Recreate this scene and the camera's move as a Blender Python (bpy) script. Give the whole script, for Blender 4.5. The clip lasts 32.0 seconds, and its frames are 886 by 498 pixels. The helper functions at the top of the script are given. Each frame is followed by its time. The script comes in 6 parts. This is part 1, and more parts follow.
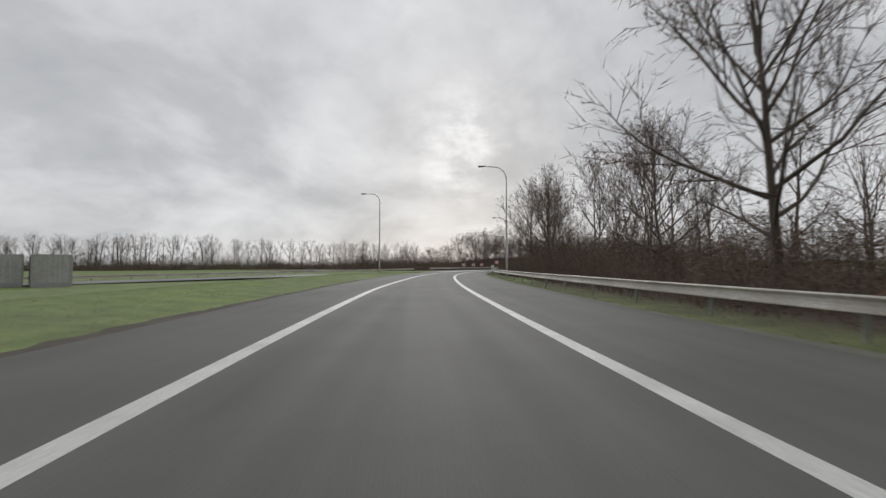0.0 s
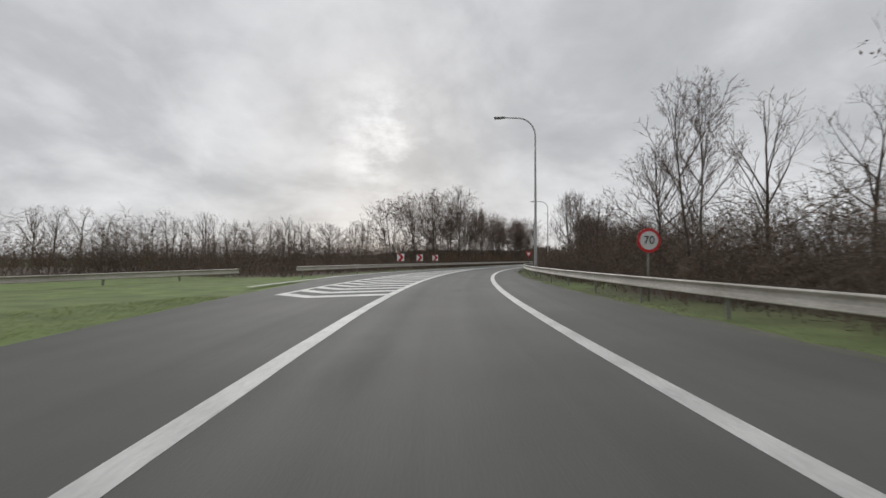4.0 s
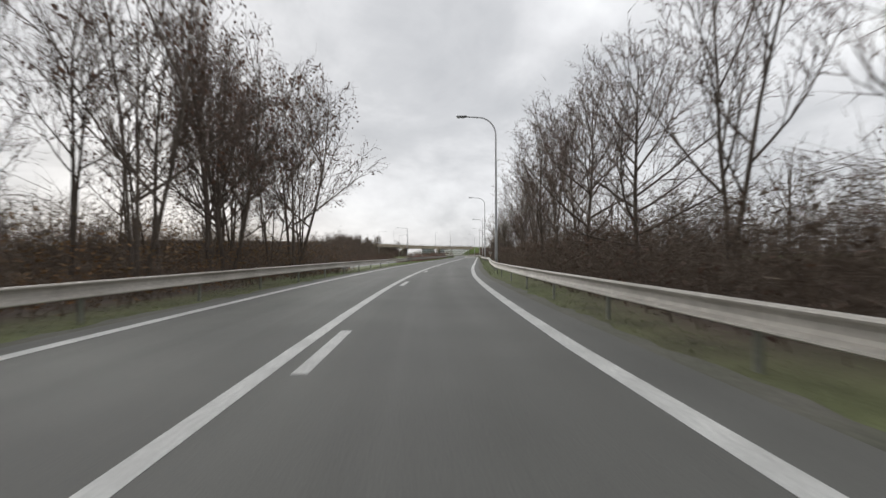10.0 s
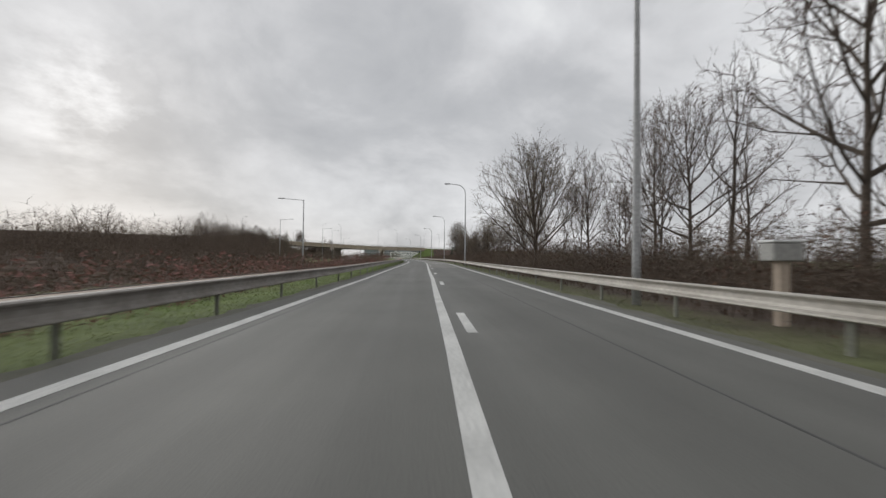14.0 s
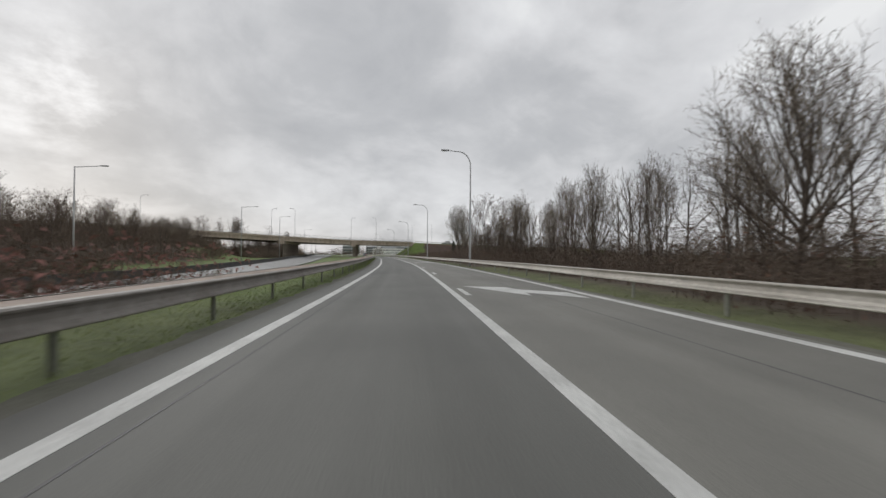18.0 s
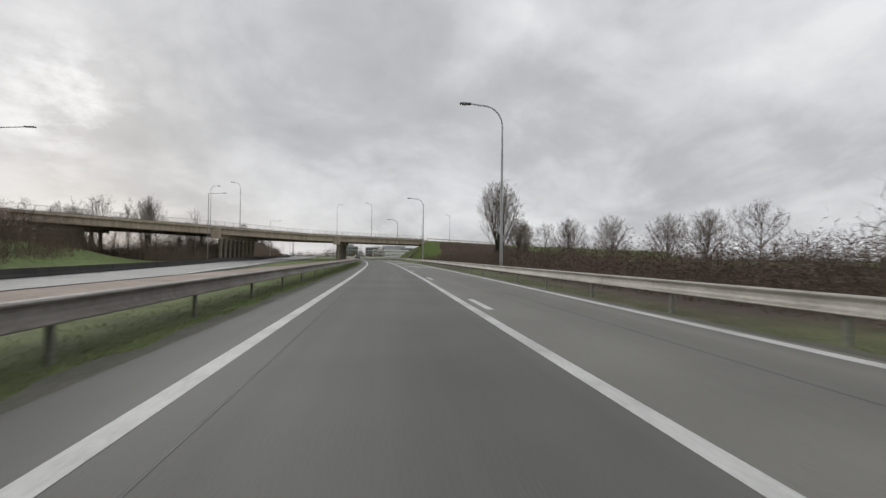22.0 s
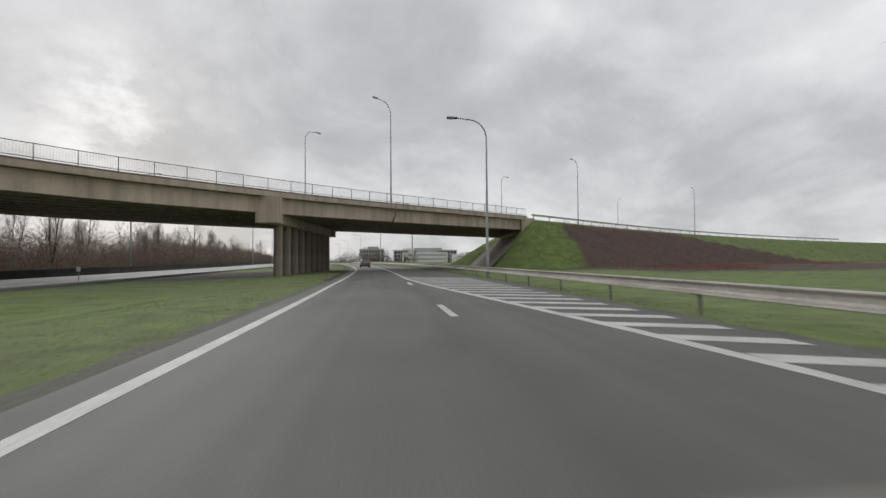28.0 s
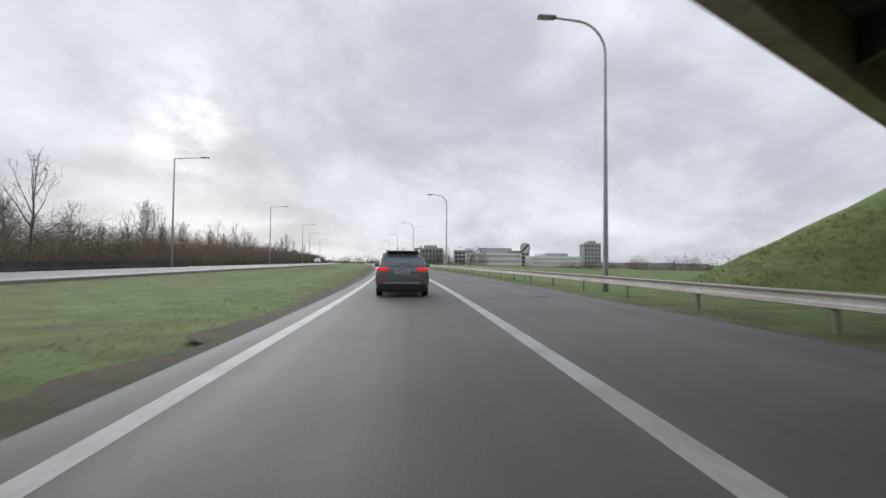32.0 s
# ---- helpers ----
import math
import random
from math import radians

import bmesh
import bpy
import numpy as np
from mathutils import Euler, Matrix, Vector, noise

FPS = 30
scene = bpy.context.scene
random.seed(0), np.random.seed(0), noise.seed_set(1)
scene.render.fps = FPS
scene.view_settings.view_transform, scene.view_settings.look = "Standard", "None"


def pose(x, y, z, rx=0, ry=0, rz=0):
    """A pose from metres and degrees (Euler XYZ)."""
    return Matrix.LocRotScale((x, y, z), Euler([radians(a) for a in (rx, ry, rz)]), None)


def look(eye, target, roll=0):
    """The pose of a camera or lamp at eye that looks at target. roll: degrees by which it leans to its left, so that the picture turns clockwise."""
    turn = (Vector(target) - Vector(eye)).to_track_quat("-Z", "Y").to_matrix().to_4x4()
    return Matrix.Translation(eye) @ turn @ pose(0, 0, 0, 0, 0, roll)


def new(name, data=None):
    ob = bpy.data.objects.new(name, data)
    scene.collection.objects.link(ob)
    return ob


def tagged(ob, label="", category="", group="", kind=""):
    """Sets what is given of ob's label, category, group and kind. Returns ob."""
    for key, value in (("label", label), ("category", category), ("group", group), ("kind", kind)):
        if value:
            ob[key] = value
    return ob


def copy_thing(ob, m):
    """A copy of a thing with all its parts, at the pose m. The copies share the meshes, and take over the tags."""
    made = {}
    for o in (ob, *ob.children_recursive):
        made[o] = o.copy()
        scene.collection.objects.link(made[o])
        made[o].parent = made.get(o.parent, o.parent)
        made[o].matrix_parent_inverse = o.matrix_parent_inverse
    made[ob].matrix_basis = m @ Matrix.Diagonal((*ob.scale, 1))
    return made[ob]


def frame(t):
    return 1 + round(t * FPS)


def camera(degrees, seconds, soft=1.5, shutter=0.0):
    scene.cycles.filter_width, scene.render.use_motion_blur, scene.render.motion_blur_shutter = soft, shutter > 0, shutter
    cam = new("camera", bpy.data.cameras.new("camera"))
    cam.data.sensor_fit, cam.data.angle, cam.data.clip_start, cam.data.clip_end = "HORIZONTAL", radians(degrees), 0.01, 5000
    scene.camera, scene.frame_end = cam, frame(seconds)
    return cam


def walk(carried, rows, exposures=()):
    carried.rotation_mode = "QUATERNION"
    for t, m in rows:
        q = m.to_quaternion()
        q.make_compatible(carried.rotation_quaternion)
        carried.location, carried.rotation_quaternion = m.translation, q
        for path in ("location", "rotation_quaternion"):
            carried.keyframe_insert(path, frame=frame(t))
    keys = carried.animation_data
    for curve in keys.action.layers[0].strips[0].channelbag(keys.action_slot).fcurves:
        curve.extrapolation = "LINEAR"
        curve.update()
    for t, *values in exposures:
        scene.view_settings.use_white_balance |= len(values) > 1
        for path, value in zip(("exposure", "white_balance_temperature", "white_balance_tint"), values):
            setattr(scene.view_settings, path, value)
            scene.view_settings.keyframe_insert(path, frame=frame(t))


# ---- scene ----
cam = camera(90.25, 32.0, soft=1.5, shutter=0.22)
EYE = 1.2
# seconds, x, y, yaw (left), pitch (up), roll
ROWS = [
    (0.0, 0.00, 0.00, -4.03, 2.14, -0.02),
    (0.5, 0.07, 8.73, -4.60, 2.00, 0.13),
    (1.0, 0.27, 17.47, -5.20, 1.88, 0.26),
    (1.5, 0.61, 26.18, -5.89, 1.83, 0.35),
    (2.0, 1.11, 34.85, -6.83, 1.81, 0.38),
    (2.5, 1.84, 43.49, -8.19, 1.79, 0.34),
    (3.0, 2.85, 52.10, -10.07, 1.71, 0.25),
    (3.5, 4.22, 60.64, -12.48, 1.52, 0.15),
    (4.0, 5.97, 69.09, -14.88, 1.34, 0.07),
    (4.5, 8.05, 77.43, -16.81, 1.29, 0.05),
    (5.0, 10.44, 85.65, -18.85, 1.35, 0.07),
    (5.5, 13.19, 93.74, -21.53, 1.42, 0.14),
    (6.0, 16.35, 101.67, -24.46, 1.42, 0.23),
    (6.5, 19.94, 109.44, -27.23, 1.29, 0.33),
    (7.0, 23.91, 117.06, -29.66, 1.15, 0.42),
    (7.5, 28.19, 124.53, -31.83, 1.13, 0.46),
    (8.0, 32.77, 131.88, -33.96, 1.15, 0.42),
    (8.5, 37.66, 139.18, -36.20, 1.13, 0.29),
    (9.0, 42.87, 146.50, -37.89, 1.02, 0.11),
    (9.5, 48.27, 153.94, -38.78, 0.84, -0.05),
    (10.0, 53.74, 161.50, -39.54, 0.66, -0.13),
    (10.5, 59.34, 169.05, -40.45, 0.58, -0.08),
    (11.0, 65.17, 176.45, -41.90, 0.68, 0.06),
    (11.5, 71.21, 183.66, -43.95, 0.97, 0.24),
    (12.0, 77.41, 190.74, -45.52, 1.20, 0.41),
    (12.5, 83.68, 197.74, -46.21, 1.16, 0.52),
    (13.0, 89.97, 204.68, -46.37, 1.04, 0.59),
    (13.5, 96.22, 211.58, -46.37, 1.07, 0.61),
    (14.0, 102.42, 218.46, -46.47, 1.07, 0.60),
    (14.5, 108.61, 225.26, -46.49, 0.89, 0.57),
    (15.0, 114.81, 231.96, -46.63, 0.70, 0.54),
    (15.5, 121.04, 238.60, -46.99, 0.67, 0.49),
    (16.0, 127.28, 245.19, -47.38, 0.74, 0.44),
    (16.5, 133.55, 251.76, -47.74, 0.79, 0.38),
    (17.0, 139.81, 258.29, -48.03, 0.78, 0.33),
    (17.5, 146.04, 264.79, -48.18, 0.73, 0.31),
    (18.0, 152.20, 271.26, -48.22, 0.69, 0.32),
    (18.5, 158.27, 277.69, -48.21, 0.70, 0.38),
    (19.0, 164.20, 284.04, -48.23, 0.72, 0.47),
    (19.5, 169.96, 290.31, -48.35, 0.68, 0.58),
    (20.0, 175.57, 296.50, -48.39, 0.68, 0.68),
    (20.5, 181.03, 302.67, -48.25, 0.78, 0.76),
    (21.0, 186.40, 308.88, -48.06, 0.90, 0.79),
    (21.5, 191.72, 315.14, -47.93, 0.95, 0.74),
    (22.0, 197.05, 321.46, -47.83, 0.98, 0.60),
    (22.5, 202.43, 327.84, -47.79, 1.07, 0.35),
    (23.0, 207.90, 334.30, -47.72, 1.14, 0.05),
    (23.5, 213.44, 340.81, -47.68, 1.10, -0.22),
    (24.0, 219.00, 347.34, -47.47, 1.03, -0.38),
    (24.5, 224.51, 353.84, -47.09, 1.02, -0.37),
    (25.0, 229.91, 360.32, -46.65, 1.12, -0.26),
    (25.5, 235.21, 366.78, -46.16, 1.30, -0.13),
    (26.0, 240.46, 373.28, -45.71, 1.46, -0.06),
    (26.5, 245.64, 379.80, -45.27, 1.52, -0.12),
    (27.0, 250.76, 386.34, -44.85, 1.51, -0.25),
    (27.5, 255.79, 392.88, -44.46, 1.48, -0.38),
    (28.0, 260.75, 399.41, -43.93, 1.45, -0.43),
    (28.5, 265.62, 405.99, -43.42, 1.42, -0.35),
    (29.0, 270.44, 412.67, -42.89, 1.36, -0.17),
    (29.5, 275.21, 419.45, -42.29, 1.30, 0.05),
    (30.0, 279.94, 426.28, -41.66, 1.28, 0.25),
    (30.5, 284.59, 433.10, -40.47, 1.38, 0.39),
    (31.0, 289.11, 439.88, -39.16, 1.52, 0.47),
    (31.5, 293.49, 446.59, -37.87, 1.63, 0.52),
    (32.0, 297.74, 453.21, -36.66, 1.72, 0.54),
]


def eye_pose(x, y, yaw, pitch, roll):
    a, b = radians(yaw), radians(pitch)
    eye = Vector((x, y, EYE))
    return look(eye, eye + Vector((-math.sin(a) * math.cos(b), math.cos(a) * math.cos(b), math.sin(b))), roll)


walk(cam, [(t, eye_pose(*r)) for t, *r in ROWS],
     exposures=[(0, 0.2, 6420, 9.5), (5.5, 0.25, 6420, 9.5), (7.0, 0.38, 6420, 9.5), (8.0, 0.55, 6420, 9.5), (9.5, 0.6, 6420, 9.5), (10.5, 0.45, 6420, 9.5), (12.0, 0.3, 6420, 9.5), (14.0, 0.22, 6420, 9.5), (27.8, 0.2, 6420, 9.5), (29.0, 0.35, 6420, 9.5), (29.9, 0.45, 6420, 9.5), (30.3, 0.65, 6420, 9.5), (30.6, 0.95, 6490, 9.5), (30.9, 1.55, 6490, 9.5), (31.1, 1.8, 6490, 9.5), (31.4, 1.4, 6380, 9.5), (31.7, 0.75, 6200, 10.5), (32.0, 0.4, 6060, 10.5)])

# ---- world, sun ----
SUN_YAW, SUN_EL = radians(-7), radians(15.5)
sun_dir = Vector((-math.sin(SUN_YAW) * math.cos(SUN_EL), math.cos(SUN_YAW) * math.cos(SUN_EL), math.sin(SUN_EL)))
sun = new("sun", bpy.data.lights.new("sun", "SUN"))
sun.data.energy, sun.data.angle, sun.data.color = 1.0, radians(40), (1.0, 0.97, 0.92)
sun.matrix_world = look(sun_dir * 50, (0, 0, 0))

world = bpy.data.worlds.new("overcast_sky")
scene.world = world
world.use_nodes = True
wn, wl = world.node_tree.nodes, world.node_tree.links
wn.clear()


def wnode(kind, **values):
    n = wn.new(kind)
    for key, value in values.items():
        n.inputs[key].default_value = value
    return n


def wmath(op, a, b=None, clamp=False):
    n = wn.new("ShaderNodeMath")
    n.operation, n.use_clamp = op, clamp
    for i, v in enumerate((a, b)):
        if v is None:
            continue
        if isinstance(v, (int, float)):
            n.inputs[i].default_value = v
        else:
            wl.new(v, n.inputs[i])
    return n.outputs[0]


coord = wn.new("ShaderNodeTexCoord").outputs["Generated"]
sep = wn.new("ShaderNodeSeparateXYZ")
wl.new(coord, sep.inputs[0])
height = wmath("ADD", wmath("MAXIMUM", sep.outputs[2], 0.0), 0.42)
flat = wn.new("ShaderNodeCombineXYZ")
wl.new(wmath("DIVIDE", sep.outputs[0], height), flat.inputs[0])
wl.new(wmath("DIVIDE", sep.outputs[1], height), flat.inputs[1])
big = wnode("ShaderNodeTexNoise", Scale=1.4, Detail=9.0, Roughness=0.52, Distortion=0.55)
billow = wnode("ShaderNodeTexNoise", Scale=4.2, Detail=8.0, Roughness=0.58, Distortion=0.3)
wl.new(flat.outputs[0], big.inputs["Vector"])
wl.new(flat.outputs[0], billow.inputs["Vector"])
mass = wmath("ADD", wmath("MULTIPLY", big.outputs[0], 0.74), wmath("MULTIPLY", billow.outputs[0], 0.26))
clouds = wn.new("ShaderNodeValToRGB")
ramp = clouds.color_ramp
ramp.elements[0].position, ramp.elements[0].color = 0.34, (0.40, 0.405, 0.42, 1)
ramp.elements[1].position, ramp.elements[1].color = 0.66, (0.75, 0.75, 0.75, 1)
ramp.elements.new(0.44).color = (0.475, 0.478, 0.49, 1)
ramp.elements.new(0.50).color = (0.56, 0.56, 0.57, 1)
ramp.elements.new(0.56).color = (0.63, 0.63, 0.64, 1)
wl.new(mass, clouds.inputs[0])
# the thin place in the cloud before the sun
toward = wn.new("ShaderNodeVectorMath")
toward.operation = "DOT_PRODUCT"
toward.inputs[1].default_value = sun_dir
wl.new(coord, toward.inputs[0])
near_sun = wmath("POWER", wmath("MAXIMUM", toward.outputs["Value"], 0.0), 190.0)
torn = wnode("ShaderNodeTexNoise", Scale=5.0, Detail=5.0, Roughness=0.6)
wl.new(flat.outputs[0], torn.inputs["Vector"])
gap = wmath("MULTIPLY", near_sun, wmath("MULTIPLY", wmath("SUBTRACT", torn.outputs[0], 0.42), 4.0, True))
sky = wn.new("ShaderNodeTexSky")
sky.sky_type, sky.sun_disc, sky.sun_elevation, sky.sun_rotation = "NISHITA", False, SUN_EL, -SUN_YAW
lit = wn.new("ShaderNodeMix")
lit.data_type, lit.blend_type, lit.inputs["Factor"].default_value = "RGBA", "ADD", 1.0
wl.new(clouds.outputs[0], lit.inputs["A"])
bright = wn.new("ShaderNodeCombineColor")
for i in range(3):
    wl.new(wmath("MULTIPLY", gap, 0.42), bright.inputs[i])
wl.new(bright.outputs[0], lit.inputs["B"])
veil = wnode("ShaderNodeBackground", Strength=1.0)
wl.new(lit.outputs["Result"], veil.inputs[0])
blue = wnode("ShaderNodeBackground", Strength=0.05)
wl.new(sky.outputs[0], blue.inputs[0])
mixed = wn.new("ShaderNodeMixShader")
mixed.inputs[0].default_value = 0.06
wl.new(veil.outputs[0], mixed.inputs[1])
wl.new(blue.outputs[0], mixed.inputs[2])
out = wn.new("ShaderNodeOutputWorld")
wl.new(mixed.outputs[0], out.inputs[0])


# ---- materials ----
def material(name, color, rough=0.7, metal=0.0, spec=0.5, dark=0.75, scale=3.0, fine=40.0, bump=0.2, tint=None,
             coord_kind="Object", each=0.0, emission=None, dist=0.01, speckle=0.6):
    """A surface with a coarse and a fine variation of colour, and relief."""
    m = bpy.data.materials.new(name)
    m.use_nodes = True
    n, l = m.node_tree.nodes, m.node_tree.links
    b = n["Principled BSDF"]
    b.inputs["Roughness"].default_value, b.inputs["Metallic"].default_value = rough, metal
    b.inputs["Specular IOR Level"].default_value = spec
    tc = n.new("ShaderNodeTexCoord").outputs[coord_kind]
    coarse, grain = n.new("ShaderNodeTexNoise"), n.new("ShaderNodeTexNoise")
    coarse.inputs["Scale"].default_value, coarse.inputs["Detail"].default_value = scale, 5
    grain.inputs["Scale"].default_value, grain.inputs["Detail"].default_value = fine, 3
    l.new(tc, coarse.inputs["Vector"])
    l.new(tc, grain.inputs["Vector"])
    low = tint or tuple(c * dark for c in color)
    mix = n.new("ShaderNodeMix")
    mix.data_type = "RGBA"
    mix.inputs["A"].default_value, mix.inputs["B"].default_value = (*low, 1), (*color, 1)
    ramp = n.new("ShaderNodeValToRGB")
    ramp.color_ramp.elements[0].position, ramp.color_ramp.elements[1].position = 0.32, 0.68
    l.new(coarse.outputs[0], ramp.inputs[0])
    l.new(ramp.outputs[0], mix.inputs["Factor"])
    speck = n.new("ShaderNodeMix")
    speck.data_type, speck.blend_type = "RGBA", "MULTIPLY"
    speck.inputs["Factor"].default_value = speckle
    l.new(mix.outputs["Result"], speck.inputs["A"])
    r2 = n.new("ShaderNodeValToRGB")
    r2.color_ramp.elements[0].position, r2.color_ramp.elements[0].color = 0.3, (0.62, 0.62, 0.62, 1)
    r2.color_ramp.elements[1].position, r2.color_ramp.elements[1].color = 0.7, (1.25, 1.25, 1.25, 1)
    l.new(grain.outputs[0], r2.inputs[0])
    l.new(r2.outputs[0], speck.inputs["B"])
    col = speck.outputs["Result"]
    if each:
        info = n.new("ShaderNodeObjectInfo")
        hsv = n.new("ShaderNodeHueSaturation")
        rng = n.new("ShaderNodeMapRange")
        rng.inputs["To Min"].default_value, rng.inputs["To Max"].default_value = 1 - each, 1 + each
        l.new(info.outputs["Random"], rng.inputs["Value"])
        l.new(rng.outputs[0], hsv.inputs["Value"])
        l.new(col, hsv.inputs["Color"])
        col = hsv.outputs[0]
    l.new(col, b.inputs["Base Color"])
    if bump:
        bp = n.new("ShaderNodeBump")
        bp.inputs["Strength"].default_value, bp.inputs["Distance"].default_value = bump, dist
        l.new(grain.outputs[0], bp.inputs["Height"])
        l.new(bp.outputs[0], b.inputs["Normal"])
    if emission:
        b.inputs["Emission Color"].default_value, b.inputs["Emission Strength"].default_value = (*emission[:3], 1), emission[3]
    return m


def plain(name, color, rough=0.5, metal=0.0, emission=None):
    return material(name, color, rough, metal, dark=0.9, scale=2.0, fine=60, bump=0.0, emission=emission)


def asphalt(name, color, wet):
    """Worn, damp road surface: stone grain, blotches, long wheel tracks along UV y and dark patches."""
    m = bpy.data.materials.new(name)
    m.use_nodes = True
    n, l = m.node_tree.nodes, m.node_tree.links
    b = n["Principled BSDF"]
    uv = n.new("ShaderNodeTexCoord").outputs["UV"]
    ob = n.new("ShaderNodeTexCoord").outputs["Object"]

    def noise_at(src, scale, detail=4, stretch=None):
        if stretch:
            mp = n.new("ShaderNodeMapping")
            mp.inputs["Scale"].default_value = stretch
            l.new(src, mp.inputs[0])
            src = mp.outputs[0]
        t = n.new("ShaderNodeTexNoise")
        t.inputs["Scale"].default_value, t.inputs["Detail"].default_value = scale, detail
        l.new(src, t.inputs["Vector"])
        return t.outputs[0]

    def ramped(src, a, b2, lo, hi):
        r = n.new("ShaderNodeMapRange")
        for key, v in zip(("From Min", "From Max", "To Min", "To Max"), (a, b2, lo, hi)):
            r.inputs[key].default_value = v
        l.new(src, r.inputs["Value"])
        return r.outputs[0]

    def times(a, b2):
        t = n.new("ShaderNodeMath")
        t.operation = "MULTIPLY"
        l.new(a, t.inputs[0])
        l.new(b2, t.inputs[1])
        return t.outputs[0]

    blotch = ramped(noise_at(ob, 0.35), 0.3, 0.7, 0.86, 1.12)
    track = ramped(noise_at(uv, 1.0, 3, (1.1, 0.012, 1)), 0.3, 0.7, 0.88, 1.12)
    grit = ramped(noise_at(ob, 60, 2), 0.25, 0.75, 0.7, 1.3)
    crack = ramped(noise_at(uv, 1.0, 6, (0.5, 0.09, 1)), 0.63, 0.70, 1.0, 0.80)
    value = times(times(blotch, track), times(grit, crack))
    mix = n.new("ShaderNodeMix")
    mix.data_type, mix.blend_type = "RGBA", "MULTIPLY"
    mix.inputs["Factor"].default_value = 1.0
    mix.inputs["A"].default_value = (*color, 1)
    cc = n.new("ShaderNodeCombineColor")
    for i in range(3):
        l.new(value, cc.inputs[i])
    l.new(cc.outputs[0], mix.inputs["B"])
    l.new(mix.outputs["Result"], b.inputs["Base Color"])
    l.new(ramped(noise_at(uv, 1.0, 4, (1.4, 0.03, 1)), 0.3, 0.7, 0.74 - wet, 0.86 - wet), b.inputs["Roughness"])
    bp = n.new("ShaderNodeBump")
    bp.inputs["Strength"].default_value, bp.inputs["Distance"].default_value = 0.35, 0.006
    l.new(grit, bp.inputs["Height"])
    l.new(bp.outputs[0], b.inputs["Normal"])
    return m


M_ROAD = asphalt("worn_damp_asphalt", (0.126, 0.126, 0.114), 0.12)
M_ROADA = asphalt("dark_ramp_asphalt", (0.100, 0.100, 0.091), 0.02)
M_ROADW = asphalt("pale_warm_asphalt", (0.185, 0.180, 0.160), 0.10)
M_ROADV = asphalt("wet_sheen_asphalt", (0.158, 0.157, 0.148), 0.16)
# pale base colour carries the sky's reflection on the wet surface
M_ROAD2 = asphalt("pale_wet_sheen_road", (0.20, 0.20, 0.195), 0.15)
M_TAR = material("tar_joint", (0.075, 0.075, 0.074), 0.6, dark=0.6, scale=1.5, fine=20, bump=0.1)
M_PAINT = material("road_paint", (0.70, 0.70, 0.67), 0.6, dark=0.74, scale=1.2, fine=22, bump=0.1)
M_EARTH = material("verge_earth", (0.095, 0.078, 0.058), 0.95, dark=0.6, scale=0.8, fine=18, bump=0.7, dist=0.03)
M_EARTHY = material("dry_brown_verge", (0.15, 0.125, 0.085), 0.95, tint=(0.10, 0.095, 0.055), scale=0.9, fine=12, bump=0.6, dist=0.03)
M_GRIT = material("dusty_verge_grit", (0.165, 0.158, 0.135), 0.95, tint=(0.115, 0.118, 0.085), scale=0.7, fine=14, bump=0.5, dist=0.02)
M_GRASS = material("grass_ground", (0.17, 0.24, 0.065), 0.95, tint=(0.16, 0.195, 0.075), scale=0.14, fine=13, bump=0.5, dist=0.04, speckle=0.5)
gn, gl = M_GRASS.node_tree.nodes, M_GRASS.node_tree.links
g_bsdf = gn["Principled BSDF"]
g_mix = gn.new("ShaderNodeMix")
g_mix.data_type = "RGBA"
g_at = gn.new("ShaderNodeAttribute")
g_at.attribute_name = "litter"
gl.new(g_at.outputs["Fac"], g_mix.inputs["Factor"])
gl.new(g_bsdf.inputs["Base Color"].links[0].from_socket, g_mix.inputs["A"])
g_mix.inputs["B"].default_value = (0.092, 0.066, 0.05, 1)
g_patch, g_range, g_mul = gn.new("ShaderNodeTexNoise"), gn.new("ShaderNodeMapRange"), gn.new("ShaderNodeMix")
g_patch.inputs["Scale"].default_value, g_patch.inputs["Detail"].default_value = 0.9, 6
gl.new(gn.new("ShaderNodeTexCoord").outputs["Object"], g_patch.inputs["Vector"])
for key, v in zip(("From Min", "From Max", "To Min", "To Max"), (0.35, 0.65, 0.74, 1.14)):
    g_range.inputs[key].default_value = v
gl.new(g_patch.outputs[0], g_range.inputs["Value"])
g_mul.data_type, g_mul.blend_type = "RGBA", "MULTIPLY"
g_mul.inputs["Factor"].default_value = 1.0
gl.new(g_mix.outputs["Result"], g_mul.inputs["A"])
gl.new(g_range.outputs[0], g_mul.inputs["B"])
gl.new(g_mul.outputs["Result"], g_bsdf.inputs["Base Color"])
M_BLADE = material("grass_blades", (0.235, 0.325, 0.095), 0.9, tint=(0.25, 0.265, 0.12), scale=0.25, fine=9, bump=0.0, speckle=0.25)
M_RUSTY = material("dirty_brown_rail_steel", (0.30, 0.28, 0.255), 0.6, 0.1, tint=(0.20, 0.18, 0.16), scale=0.9, fine=10, bump=0.1)
M_RUSTTOP = material("rust_brown_plate", (0.33, 0.255, 0.20), 0.8, 0.05, tint=(0.21, 0.155, 0.125), scale=0.8, fine=7, bump=0.3)
M_VERGE = material("dull_verge_grass", (0.215, 0.25, 0.12), 0.9, tint=(0.22, 0.22, 0.135), scale=0.35, fine=9, bump=0.0, speckle=0.25)
M_RAIL = material("weathered_galvanised_steel", (0.56, 0.53, 0.48), 0.55, 0.15, tint=(0.40, 0.37, 0.325), scale=0.7, fine=14, bump=0.1)
M_POST = material("galvanised_post", (0.27, 0.275, 0.235), 0.55, 0.4, scale=1.0, fine=20)
